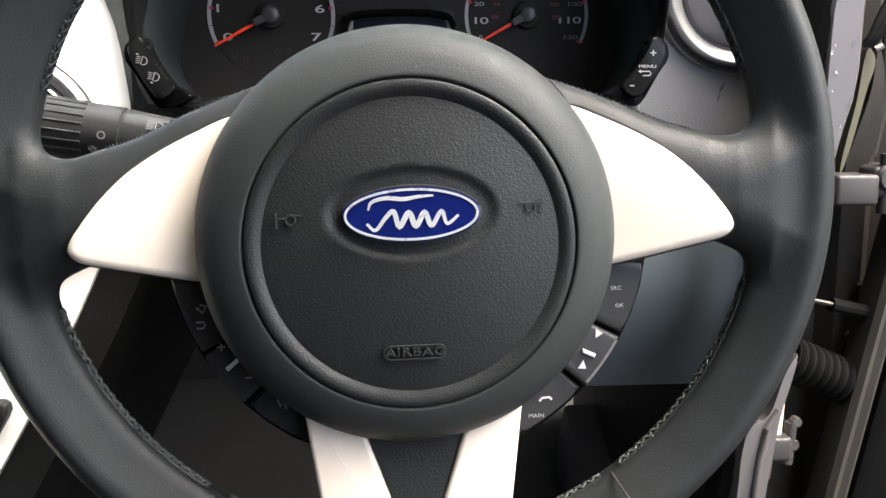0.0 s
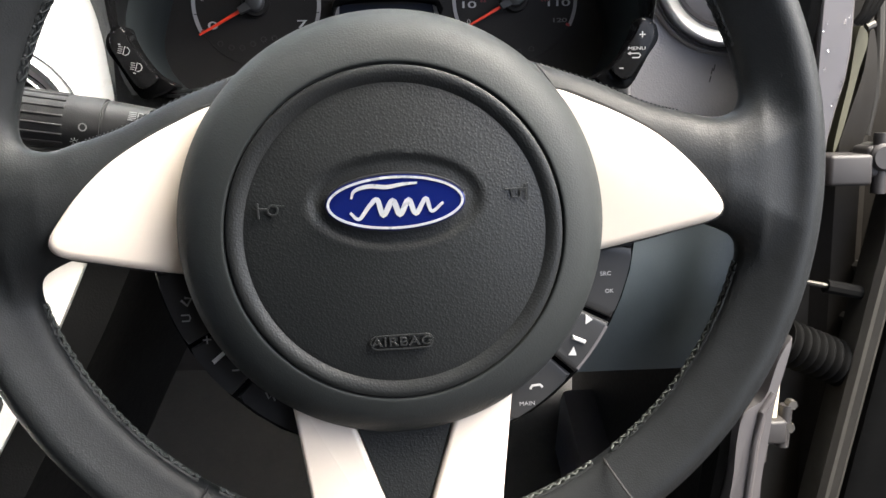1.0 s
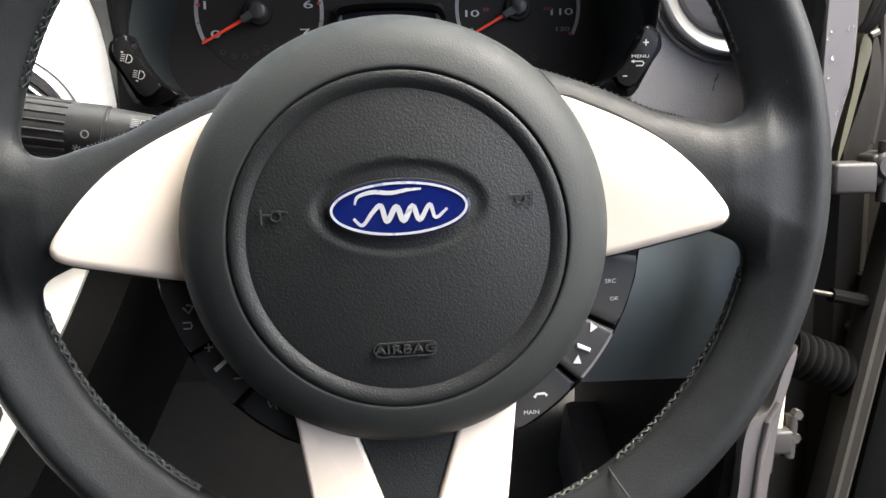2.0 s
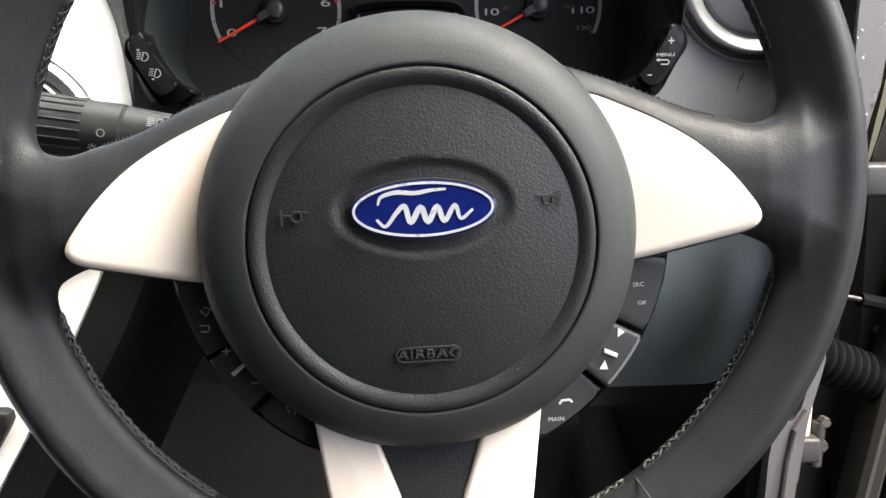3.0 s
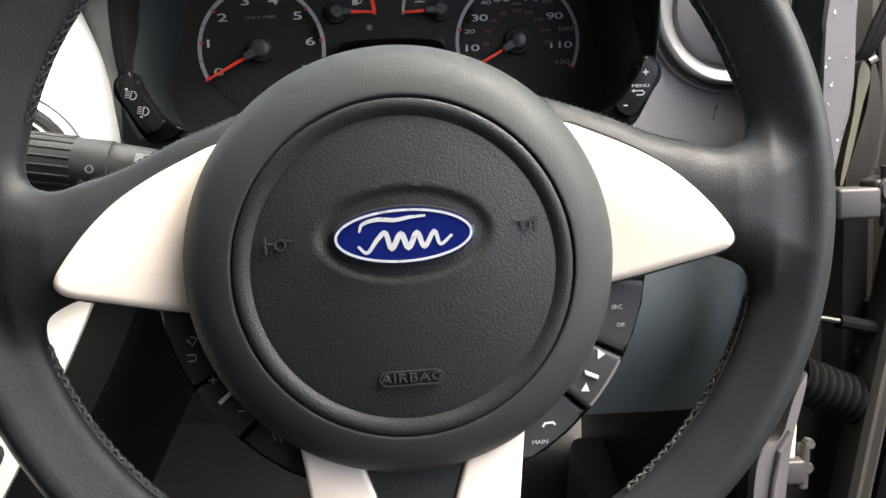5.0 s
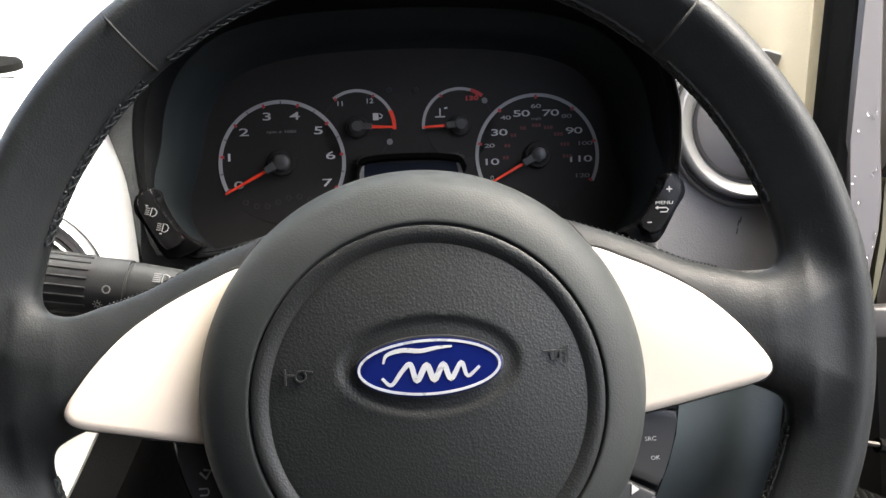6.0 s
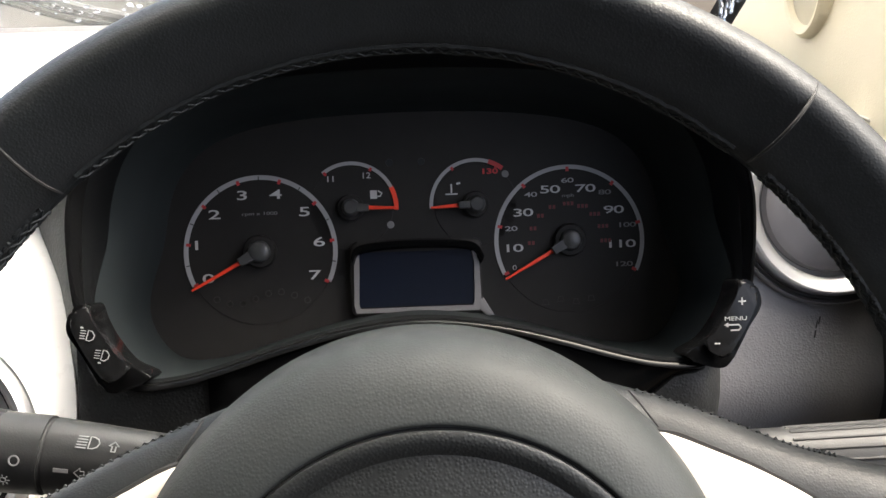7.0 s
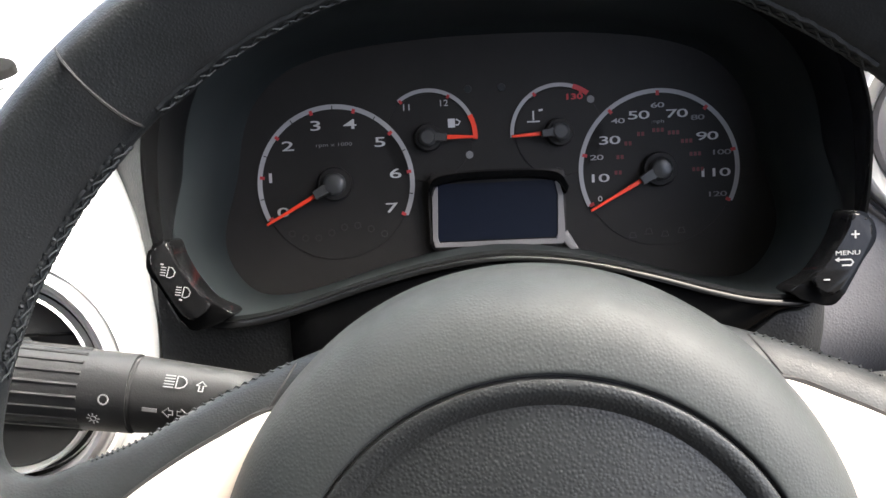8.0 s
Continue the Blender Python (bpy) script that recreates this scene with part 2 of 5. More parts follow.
def tube(path, radius, n=12, closed=False, squash=1.0):
    """A round bar along a path; radius: a number or a function of the share of the way."""
    path = [Vector(p) for p in path]
    k = len(path)
    rows = []
    up = Vector((0.13, 0.21, 0.97)).normalized()
    for i, p in enumerate(path):
        a = path[(i - 1) % k] if closed or i > 0 else p
        b = path[(i + 1) % k] if closed or i < k - 1 else p
        d = (b - a).normalized()
        s = d.cross(up)
        s = s.normalized() if s.length > 1e-4 else d.orthogonal().normalized()
        u = s.cross(d).normalized()
        r = radius(i / max(1, k - 1)) if callable(radius) else radius
        rows.append([p + s * (r * math.cos(2 * math.pi * j / n)) + u * (r * squash * math.sin(2 * math.pi * j / n)) for j in range(n)])
    if closed:
        rows.append(rows[0])
    bm = loft(rows, closed=True, cap=not closed)
    if closed:
        bmesh.ops.remove_doubles(bm, verts=bm.verts, dist=1e-7)
    return bm


def box(x0, x1, y0, y1, z0, z1, bevel=0.0, segs=2):
    bm = bmesh.new()
    bmesh.ops.create_cube(bm, size=1.0)
    for v in bm.verts:
        v.co = Vector(((x0 + x1) / 2 + v.co.x * (x1 - x0), (y0 + y1) / 2 + v.co.y * (y1 - y0), (z0 + z1) / 2 + v.co.z * (z1 - z0)))
    if bevel:
        bmesh.ops.bevel(bm, geom=bm.edges[:], offset=bevel, segments=segs, profile=0.5, affect="EDGES", clamp_overlap=True)
    return bm


def joined(*bms):
    out = bmesh.new()
    for b in bms:
        me = bpy.data.meshes.new("join")
        b.to_mesh(me)
        b.free()
        out.from_mesh(me)
        bpy.data.meshes.remove(me)
    return out


def moved(bm, m):
    bmesh.ops.transform(bm, matrix=m, verts=bm.verts)
    return bm


def lettering(text, x, y, z, height, depth=0.0002, wide=1.0, slant=0.0, turn=0.0, spacing=1.0, bold=0.0):
    """Raised letters on a face that looks at the driver, centred on (x, z)."""
    cu = bpy.data.curves.new("letters", "FONT")
    cu.body = text
    cu.size = 1.0
    cu.align_x, cu.align_y = "CENTER", "CENTER"
    cu.extrude = 0.5
    cu.offset = bold
    cu.shear = slant
    cu.space_character = spacing
    cu.resolution_u = 3
    ob = bpy.data.objects.new("letters", cu)
    me = bpy.data.meshes.new_from_object(ob)
    bm = bmesh.new()
    bm.from_mesh(me)
    bpy.data.objects.remove(ob)
    bpy.data.curves.remove(cu)
    bpy.data.meshes.remove(me)
    bmesh.ops.remove_doubles(bm, verts=bm.verts, dist=1e-5)
    s = height / 0.72
    m = pose(x, y, z, 0, turn, 0) @ pose(0, 0, 0, 90, 0, 0) @ Matrix.Diagonal((s * wide, s, depth, 1))
    return moved(bm, m)


def stroke(pts, y, width, depth=0.0002, closed=False):
    """A flat printed line through points (x, z) on a face at y."""
    pts = [Vector((p[0], p[1])) for p in pts]
    k = len(pts)
    rows = []
    for i, p in enumerate(pts):
        a = pts[(i - 1) % k] if closed or i > 0 else p
        b = pts[(i + 1) % k] if closed or i < k - 1 else p
        d = (b - a).normalized() if (b - a).length > 0 else Vector((1, 0))
        s = Vector((-d.y, d.x)) * width / 2
        rows.append([(p.x + s.x, y, p.y + s.y), (p.x + s.x, y - depth, p.y + s.y), (p.x - s.x, y - depth, p.y - s.y), (p.x - s.x, y, p.y - s.y)])
    if closed:
        rows.append(rows[0])
    return loft(rows, closed=True, cap=not closed)


def arc_pts(cx, cz, r, a0, a1, n=24):
    return [(cx + r * math.cos(radians(a0 + (a1 - a0) * i / n)), cz + r * math.sin(radians(a0 + (a1 - a0) * i / n))) for i in range(n + 1)]


def mirror(poly):
    return [(-p[0], p[1]) for p in reversed(poly)]

# ---- steering wheel ----
TURN = pose(0, 0, 0, 0, -1.6, 0)
RIM_R, HUB_X, HUB_Z = 0.170, 0.0012, -0.0140
SEAMS = (48.8, 129.4, 235.0, 305.0)


def rim_radius(deg):
    top = 1 / (1 + math.exp(-(30 - abs(deg - 90)) / 9))
    r = 0.0158 - 0.0012 * top
    for s in SEAMS:
        d = min(abs(deg - s), 360 - abs(deg - s))
        r -= 0.0007 * math.exp(-(d / 0.35) ** 2)
    return r


def rim_point(deg, phi, lift=0.0):
    """A point of the rim's skin; phi 0 is outward, 90 towards the driver, 180 inward."""
    r = rim_radius(deg) + lift
    a, p = radians(deg), radians(phi)
    rho = RIM_R + r * math.cos(p)
    return Vector((rho * math.cos(a), -r * math.sin(p) * 1.08, rho * math.sin(a)))



def arm_outline():
    upper = spline([(0.040, 0.0580), (0.062, 0.0515), (0.088, 0.0418), (0.110, 0.0318), (0.126, 0.0270), (0.140, 0.0240), (0.156, 0.0300)], 6)
    lower = spline([(0.156, -0.0340), (0.140, -0.0240), (0.126, -0.0203), (0.100, -0.0200), (0.070, -0.0225), (0.040, -0.0250)], 6)
    return [tuple(p) for p in upper] + [(0.172, 0.020), (0.172, -0.022)] + [tuple(p) for p in lower]


ARM = np.array(arm_outline())


def outline_distance(px, pz):
    """Signed distance of points to the outline of the right arm (inside: negative)."""
    best = np.full(px.shape, 1e9)
    inside = np.zeros(px.shape, bool)
    k = len(ARM)
    for i in range(k):
        ax, az = ARM[i]
        bx, bz = ARM[(i + 1) % k]
        ex, ez = bx - ax, bz - az
        wx, wz = px - ax, pz - az
        t = np.clip((wx * ex + wz * ez) / (ex * ex + ez * ez), 0, 1)
        best = np.minimum(best, (wx - t * ex) ** 2 + (wz - t * ez) ** 2)
        cross = ((az > pz) != (bz > pz)) & (px < ex * (pz - az) / (ez if abs(ez) > 1e-12 else 1e-12) + ax)
        inside ^= cross
    return np.where(inside, -1, 1) * np.sqrt(best)


def leather_field(x, y, z, d2=None):
    """Distance field of the rim and its two arms, blended where they meet."""
    deg = np.degrees(np.arctan2(z, x)) % 360
    top = 1 / (1 + np.exp(-(30 - np.abs(deg - 90)) / 9))
    r = 0.0158 - 0.0012 * top
    rho = np.hypot(x, z) - RIM_R
    rim = np.hypot(rho, y / 1.06) - r
    # the inner front of the section is flattened, which leaves a crest along the outer front
    flat = -0.53 * rho - 0.85 * y - (r - 0.0046)
    g = np.clip(0.5 + 0.5 * (rim - flat) / 0.0034, 0, 1)
    rim = flat * (1 - g) + rim * g + 0.0034 * g * (1 - g)
    if d2 is None:
        d2 = outline_distance(np.abs(x), z)
    # the arms fall away from the rim towards the hub
    sunk = np.clip((0.140 - np.abs(x)) / 0.070, 0, 1) * 0.0112
    arm = (np.hypot(np.maximum(d2 + 0.021, 0) / 0.021, (y + 0.0010 - sunk) / 0.0138) - 1) * 0.0138
    k = 0.0075
    h = np.clip(0.5 + 0.5 * (arm - rim) / k, 0, 1)
    return arm * (1 - h) + rim * h - k * h * (1 - h)


def skin_point(deg, phi, lift=0.0):
    """A point of the blended leather skin, met on the way out from the middle of the rim's section."""
    a, p = radians(deg), radians(phi)
    t = np.arange(0.009, 0.024, 0.00005 if abs((deg + 90) % 180 - 90) > 26 else 0.00015)
    rho = RIM_R + t * math.cos(p)
    clear = abs((deg + 90) % 180 - 90) > 26
    v = leather_field(rho * math.cos(a), -t * math.sin(p), rho * math.sin(a), np.full(t.shape, 0.05) if clear else None)
    out = np.nonzero(v > 0)[0]
    q = t[out[0]] + lift if len(out) else rim_radius(deg) + lift
    rho = RIM_R + q * math.cos(p)
    return Vector((rho * math.cos(a), -q * math.sin(p), rho * math.sin(a)))


def leather_body(h=0.0017):
    """Skin of the field, one vertex to each crossed cell."""
    xs = np.arange(-0.192, 0.1925, h)
    ys = np.arange(-0.024, 0.0225, h)
    zs = np.arange(-0.192, 0.1925, h)
    gx, gz = np.meshgrid(xs, zs, indexing="ij")
    d2 = outline_distance(np.abs(gx), gz)
    X, Y, Z = np.meshgrid(xs, ys, zs, indexing="ij")
    v = leather_field(X, Y, Z, d2[:, None, :])
    neg = v < 0
    n = (len(xs) - 1, len(ys) - 1, len(zs) - 1)
    count = np.zeros(n, int)
    for i in (0, 1):
        for j in (0, 1):
            for k in (0, 1):
                count += neg[i:i + n[0], j:j + n[1], k:k + n[2]]
    cells = np.argwhere((count > 0) & (count < 8))
    index = np.full(n, -1)
    index[tuple(cells.T)] = np.arange(len(cells))
    p = np.stack([xs[cells[:, 0]], ys[cells[:, 1]], zs[cells[:, 2]]], 1) + h / 2
    def settle(p, times):
        for it in range(times):
            f0 = leather_field(p[:, 0], p[:, 1], p[:, 2])
            g = np.stack([leather_field(p[:, 0] + (1e-4 if a == 0 else 0), p[:, 1] + (1e-4 if a == 1 else 0), p[:, 2] + (1e-4 if a == 2 else 0)) - f0 for a in range(3)], 1) / 1e-4
            p = p - g * (f0 / np.maximum((g * g).sum(1), 0.2))[:, None] * 0.9
        return p

    p = settle(p, 4)
    faces = []
    for axis in range(3):
        sl0 = [slice(None)] * 3
        sl1 = [slice(None)] * 3
        sl0[axis], sl1[axis] = slice(0, -1), slice(1, None)
        e = np.argwhere(neg[tuple(sl0)] != neg[tuple(sl1)])
        o1, o2 = [a for a in range(3) if a != axis]
        ok = (e[:, o1] > 0) & (e[:, o2] > 0) & (e[:, o1] < n[o1]) & (e[:, o2] < n[o2])
        e = e[ok]
        quad = []
        for d1, dd in ((1, 1), (0, 1), (0, 0), (1, 0)):
            c = e.copy()
            c[:, o1] -= d1
            c[:, o2] -= dd
            quad.append(index[tuple(c.T)])
        faces.append(np.stack(quad, 1))
    faces = np.concatenate(faces)
    # even the cells out along the skin
    for it in range(4):
        acc, num = np.zeros_like(p), np.zeros(len(p))
        for c0, c1 in ((0, 1), (1, 2), (2, 3), (3, 0)):
            for u0, u1 in ((c0, c1), (c1, c0)):
                np.add.at(acc, faces[:, u0], p[faces[:, u1]])
                np.add.at(num, faces[:, u0], 1)
        p = settle(p * 0.4 + 0.6 * acc / np.maximum(num, 1)[:, None], 2)
    me = bpy.data.meshes.new("skin")
    me.from_pydata(p.tolist(), [], faces.tolist())
    bm = bmesh.new()
    bm.from_mesh(me)
    bpy.data.meshes.remove(me)
    for fc in bm.faces:
        fc.smooth = True
    return bm


def build_wheel():
    w = thing("steering_wheel", (0, 0, 0), "grey leather steering wheel with cream trims and round airbag hub", "steering wheel")

    w_top = [w]

    def add(name, bm, mat, label="", parent=w, smooth=35):
        return part(name, bm, mat, parent, label, TURN, smooth)

    add("rim", leather_body(), LEATHER, "dark grey leather rim and spoke arms with scuffed grain", smooth=0)
    rng = random.Random(3)
    for s in SEAMS:
        add("seam", tube([rim_point(s, 10 * j, 0.0002) for j in range(36)], 0.00055, 6, closed=True), GROOVE)

    # braided stitches along the inner edge, drawn between two raised lips of leather
    st, top_st, gather = [], [], []
    for lo, hi in ((51, 127), (132, 160), (195, 233), (237, 303), (307, 345), (20, 46.5)):
        upper = lo < 180
        k = int((hi - lo) * radians(1) * 0.155 / 0.0046)
        base = 181 if upper else 188
        w = (hi - lo) / k
        for i in range(k):
            d = lo + w * i
            jit = rng.uniform(-1.2, 1.2)
            for s0, s1 in ((-6.5, 6.5), (6.5, -6.5)):
                a, b = skin_point(d, base + s0 + jit, 0.0001), skin_point(d + w * rng.uniform(0.95, 1.12), base + s1 + jit, 0.0001)
                mid = skin_point(d + w * 0.5, base + jit, (0.0002 if upper else 0.0007) + 0.0002 * rng.random() + (0.0003 if s0 > 0 else 0))
                (top_st if upper else st).append(tube([a, a.lerp(mid, 0.6) + (mid - a) * 0.08, mid, mid.lerp(b, 0.4) + (mid - b) * 0.08, b], 0.00032 if upper else 0.00054, 5))
        for off in (-9, 9):
            ridge = [skin_point(lo + (hi - lo) * i / 120, base + off + rng.uniform(-0.9, 0.9), -0.0003 + rng.uniform(-0.0001, 0.0003)) for i in range(121)]
            part("stitch_fold", tube(ridge, 0.0009, 6), LEATHER, w_top[0], "", TURN)
    # the same thread gathers the leather along the upper edge of each arm
    edge = spline([(0.066, 0.0500), (0.088, 0.0418), (0.110, 0.0318), (0.124, 0.0275)], 9)
    for sx in (1, -1):
        for p, q in zip(edge, edge[1:]):
            sink = 0.0112 * min(1, max(0, (0.140 - p.x) / 0.070))
            gather.append(tube([(sx * p.x, sink - 0.0032, p.y - 0.0002), (sx * (p.x + q.x) / 2, sink - 0.0015, (p.y + q.y) / 2 + 0.0003), (sx * q.x, sink + 0.0002, q.y - 0.0003)], 0.0004, 5))
    # seams where the arms run into the hub
    for sx in (1, -1):
        line = []
        for k in range(9):
            x, z = sx * (0.0640 + 0.0009 * k), 0.0502 - 0.0014 * k
            yy = -0.02
            while yy < 0.015 and leather_field(np.array([x]), np.array([yy]), np.array([z]))[0] > 0:
                yy += 0.0002
            line.append((x, yy - 0.0001, z))
        add("seam", tube(line, 0.0004, 6), GROOVE)
    tagged(add("arm_stitching", joined(*gather), LEATHER, "dark stitches along the arm edge"), kind="stuff")
    tagged(add("upper_stitching", joined(*top_st), WORN, "dark thread sunk in the leather"), kind="stuff")
    tagged(add("stitching", joined(*st), THREAD, "grey zigzag thread"), kind="stuff")

    # cream trims of the upper spokes
    trim = spline([(0.0613, 0.0329), (0.0689, 0.0392), (0.0855, 0.0329), (0.1003, 0.0255), (0.1129, 0.0173), (0.1244, 0.0065), (0.1329, -0.0041), (0.1367, -0.0104),
                   (0.1364, -0.0148), (0.1312, -0.0183), (0.1148, -0.0226), (0.1003, -0.0262), (0.0880, -0.0290), (0.0735, -0.0317)], 5)
    trim = [(p.x, p.y) for p in trim]

    def dished(bm, across=0.0, down=0.0):
        """The spokes rise from the hub towards the driver at the rim."""
        for v in bm.verts:
            v.co.y -= across * (abs(v.co.x) - 0.070) + down * (-0.080 - v.co.z)
        return bm

    for side in (1, -1):
        t = trim if side > 0 else mirror(trim)
        add("spoke_trim", dished(pillow(t, -0.0061, 0.009, 0.0042), 0.19), CREAM, "glossy cream spoke trim")
        add("trim_gap", dished(prism([(p[0] * 1.006, p[1] * 1.03) for p in t], -0.0015, 0.009, 0.0005, 1), 0.19), GROOVE)

    # lower spoke: two cream legs and a dark insert
    leg = [(0.0488, -0.0770), (0.0462, -0.0895), (0.0407, -0.1287), (0.0371, -0.1610), (0.0040, -0.1610), (0.0095, -0.1306), (0.0202, -0.0991), (0.0266, -0.0829)]
    for side in (1, -1):
        add("lower_trim", dished(pillow(leg if side > 0 else mirror(leg), -0.0140, 0.003, 0.0022), 0.0, 0.145), CREAM, "glossy cream lower spoke leg")
    slot = [(0.0275, -0.0802), (0.0197, -0.0985), (0.0090, -0.1297), (0.0039, -0.1599)]
    add("lower_insert", dished(prism(slot + mirror(slot), -0.0120, 0.003, 0.001, 2), 0.0, 0.145), PAD, "dark vinyl insert of the lower spoke")

    # hub shell and airbag pad
    prof = [(0.060, 0.050), (0.080, 0.040), (0.0872, 0.020), (0.0880, 0.004), (0.0877, -0.006), (0.0866, -0.0140), (0.0845, -0.0205), (0.0806, -0.0262), (0.0755, -0.0300), (0.0710, -0.0319),
            (0.0680, -0.0327), (0.0666, -0.0329), (0.0659, -0.0326), (0.0656, -0.0317), (0.0655, -0.0305)]
    prof = [(p.x, p.y) for p in spline(prof, 3)]
    rows = [[(HUB_X - 0.0012 * min(1, max(0, (r - 0.068) / 0.012)) + r * math.cos(2 * math.pi * i / 128), y, HUB_Z + r * math.sin(2 * math.pi * i / 128)) for i in range(128)] for r, y in prof]
    add("hub_shell", loft(rows, closed=True), SHELL, "smooth rounded grey hub shell")
    add("pad_gap", lathe([(0.0660, -0.0311), (0.0640, -0.0311)], HUB_X, HUB_Z, 96), GROOVE)

    n = 144
    bx, bz = 0.0018, -0.0002
    rings = [(0.0650, -0.0305), (0.0650, -0.0322), (0.0647, -0.0331), (0.0641, -0.0335), (0.0622, -0.0335), (0.0604, -0.0330), (0.0592, -0.0322), (0.0584, -0.0318), (0.0575, -0.0320)]
    rings += [(0.0565 - 0.0565 * i / 40, -0.0322 - 0.0046 * (1 - (1 - i / 40) ** 2)) for i in range(40)]
    rows = []
    for r, y in rings:
        row = []
        for i in range(n):
            a = 2 * math.pi * i / n
            x, z = HUB_X + r * math.cos(a), HUB_Z + r * math.sin(a)
            e = math.hypot((x - bx) / 0.0345, (z - bz) / 0.0185)
            dip = 0.0016 * (1 - min(1, max(0, (e - 0.86) / 0.14)) ** 2 * (3 - 2 * min(1, max(0, (e - 0.86) / 0.14)))) if r < 0.0565 else 0
            row.append((x, y + dip, z))
        rows.append(row)
    bm = loft(rows, closed=True)
    bm.verts.ensure_lookup_table()
    bm.faces.new(bm.verts[-n:])
    pad = add("airbag_pad", bm, PAD, "grained black airbag pad with raised rim")
    # moulded horn symbols and wording
    for sx in (-1, 1):
        hx, hz, y = HUB_X + sx * 0.0515, -0.0002 + sx * 0.001, -0.0336
        if sx < 0:
            pts = [stroke([(hx, hz - 0.003), (hx, hz + 0.003)], y, 0.0006, 0.0007), stroke(arc_pts(hx + 0.0055, hz, 0.0019, 0, 360, 20), y, 0.0006, 0.0007, True),
                   stroke([(hx, hz + 0.0008), (hx + 0.0036, hz + 0.0005)], y, 0.0006, 0.0007), stroke([(hx + 0.0055, hz + 0.0019), (hx + 0.010, hz + 0.0014)], y, 0.0006, 0.0007)]
        else:
            pts = [stroke([(hx, hz - 0.003), (hx, hz + 0.0032)], y, 0.0006, 0.0007), stroke([(hx, hz + 0.0012), (hx - 0.009, hz + 0.0012)], y, 0.0006, 0.0007),
                   stroke([(hx - 0.0025, hz + 0.001), (hx - 0.003, hz - 0.002), (hx - 0.006, hz - 0.002), (hx - 0.0064, hz + 0.001)], y, 0.0006, 0.0007)]
        part("horn_symbol", joined(*pts), PAD_SMOOTH, pad, "moulded horn symbol", TURN)
    y = -0.0350
    caps = [(HUB_X + sx * 0.0095 + 0.0027 * math.cos(radians(a)), -0.0555 + 0.0027 * math.sin(radians(a))) for sx, r in ((1, range(-90, 91, 15)), (-1, range(90, 271, 15))) for a in r]
    part("wording_frame", stroke(caps, y, 0.0005, 0.0006, True), PAD_SMOOTH, pad, "", TURN)
    part("wording", lettering("AIRBAG", HUB_X, y, -0.0555, 0.0034, 0.0016, 1.3, 0, 0, 1.15, 0.01), PAD_SMOOTH, pad, "moulded AIRBAG wording", TURN)

    # the blue oval badge, with a plain silver swash in place of its script
    def oval(ax, az, k=72):
        return [(bx + ax * math.cos(2 * math.pi * i / k), bz + az * math.sin(2 * math.pi * i / k)) for i in range(k)]

    badge = add("badge", prism(oval(0.0270, 0.0112), -0.0380, -0.033, 0.0012, 3), SATIN, "blue oval badge with a silver border")
    part("badge_field", prism(oval(0.0264, 0.0106), -0.0385, -0.0376, 0.0004, 2), BADGE, badge, "deep blue enamel field", TURN)
    part("badge_border", stroke(oval(0.0253, 0.0096), -0.0384, 0.0009, 0.0004, True), SILVER, badge, "thin silver border", TURN)
    yb = -0.0384

    def swash(pts, w0):
        pts = spline([(bx + p[0], bz + p[1]) for p in pts], 6)
        rows, k = [], len(pts)
        for i, p in enumerate(pts):
            d = (pts[min(k - 1, i + 1)] - pts[max(0, i - 1)]).normalized()
            w = w0 * (0.45 + 0.55 * math.sin(math.pi * i / (k - 1)))
            s = Vector((-d.y, d.x)) * w / 2
            rows.append([(p.x + s.x, yb, p.y + s.y), (p.x + s.x, yb - 0.0004, p.y + s.y), (p.x - s.x, yb - 0.0004, p.y - s.y), (p.x - s.x, yb, p.y - s.y)])
        return loft(rows, closed=True, cap=True)

    marks = [swash([(-0.0165, 0.0022), (-0.0150, 0.0052), (-0.0095, 0.0066), (-0.0030, 0.0060), (0.0030, 0.0068), (0.0085, 0.0070)], 0.0016),
             swash([(-0.0172, -0.0030), (-0.0140, -0.0056), (-0.0100, -0.0010), (-0.0068, 0.0014), (-0.0048, -0.0046), (-0.0010, 0.0008), (0.0015, -0.0046), (0.0050, 0.0008), (0.0075, -0.0046),
                    (0.0115, 0.0010), (0.0135, -0.0040), (0.0180, -0.0008)], 0.0021)]
    for mk in marks:
        part("badge_stroke", mk, SILVER, badge, "plain silver stroke", TURN)

    # switch pods round the lower hub
    def sector(a0, a1, r0, r1):
        k = 8
        return ([(HUB_X + r1 * math.cos(radians(a0 + (a1 - a0) * i / k)), HUB_Z + r1 * math.sin(radians(a0 + (a1 - a0) * i / k))) for i in range(k + 1)]
                + [(HUB_X + r0 * math.cos(radians(a1 + (a0 - a1) * i / k)), HUB_Z + r0 * math.sin(radians(a1 + (a0 - a1) * i / k))) for i in range(k + 1)])

    def flip(poly):
        return [(2 * HUB_X - p[0], p[1]) for p in reversed(poly)]

    for side in (1, -1):
        pod = add("switch_pod", prism((lambda q: q if side > 0 else flip(q))(sector(-65, -7.2, 0.078, 0.1036)), -0.0012, 0.020, 0.0012, 2), GLOSS, "black steering wheel switch pod")

        def place(x, z):
            return (x if side > 0 else 2 * HUB_X - x, z)

        def button(a0, a1, y, label, r1=0.1020):
            return add("button", prism((lambda q: q if side > 0 else flip(q))(sector(a0, a1, 0.076, r1)), y, 0.012, 0.0016, 3), BUTTON, label)

        b1 = button(-27.0, -8.6, -0.0040, "black push button with small white marks")
        b2 = button(-43.0, -28.2, -0.0050, "black rocker button with a white centre bar")
        b3 = button(-63.8, -44.2, -0.0022, "black push button with white marks")

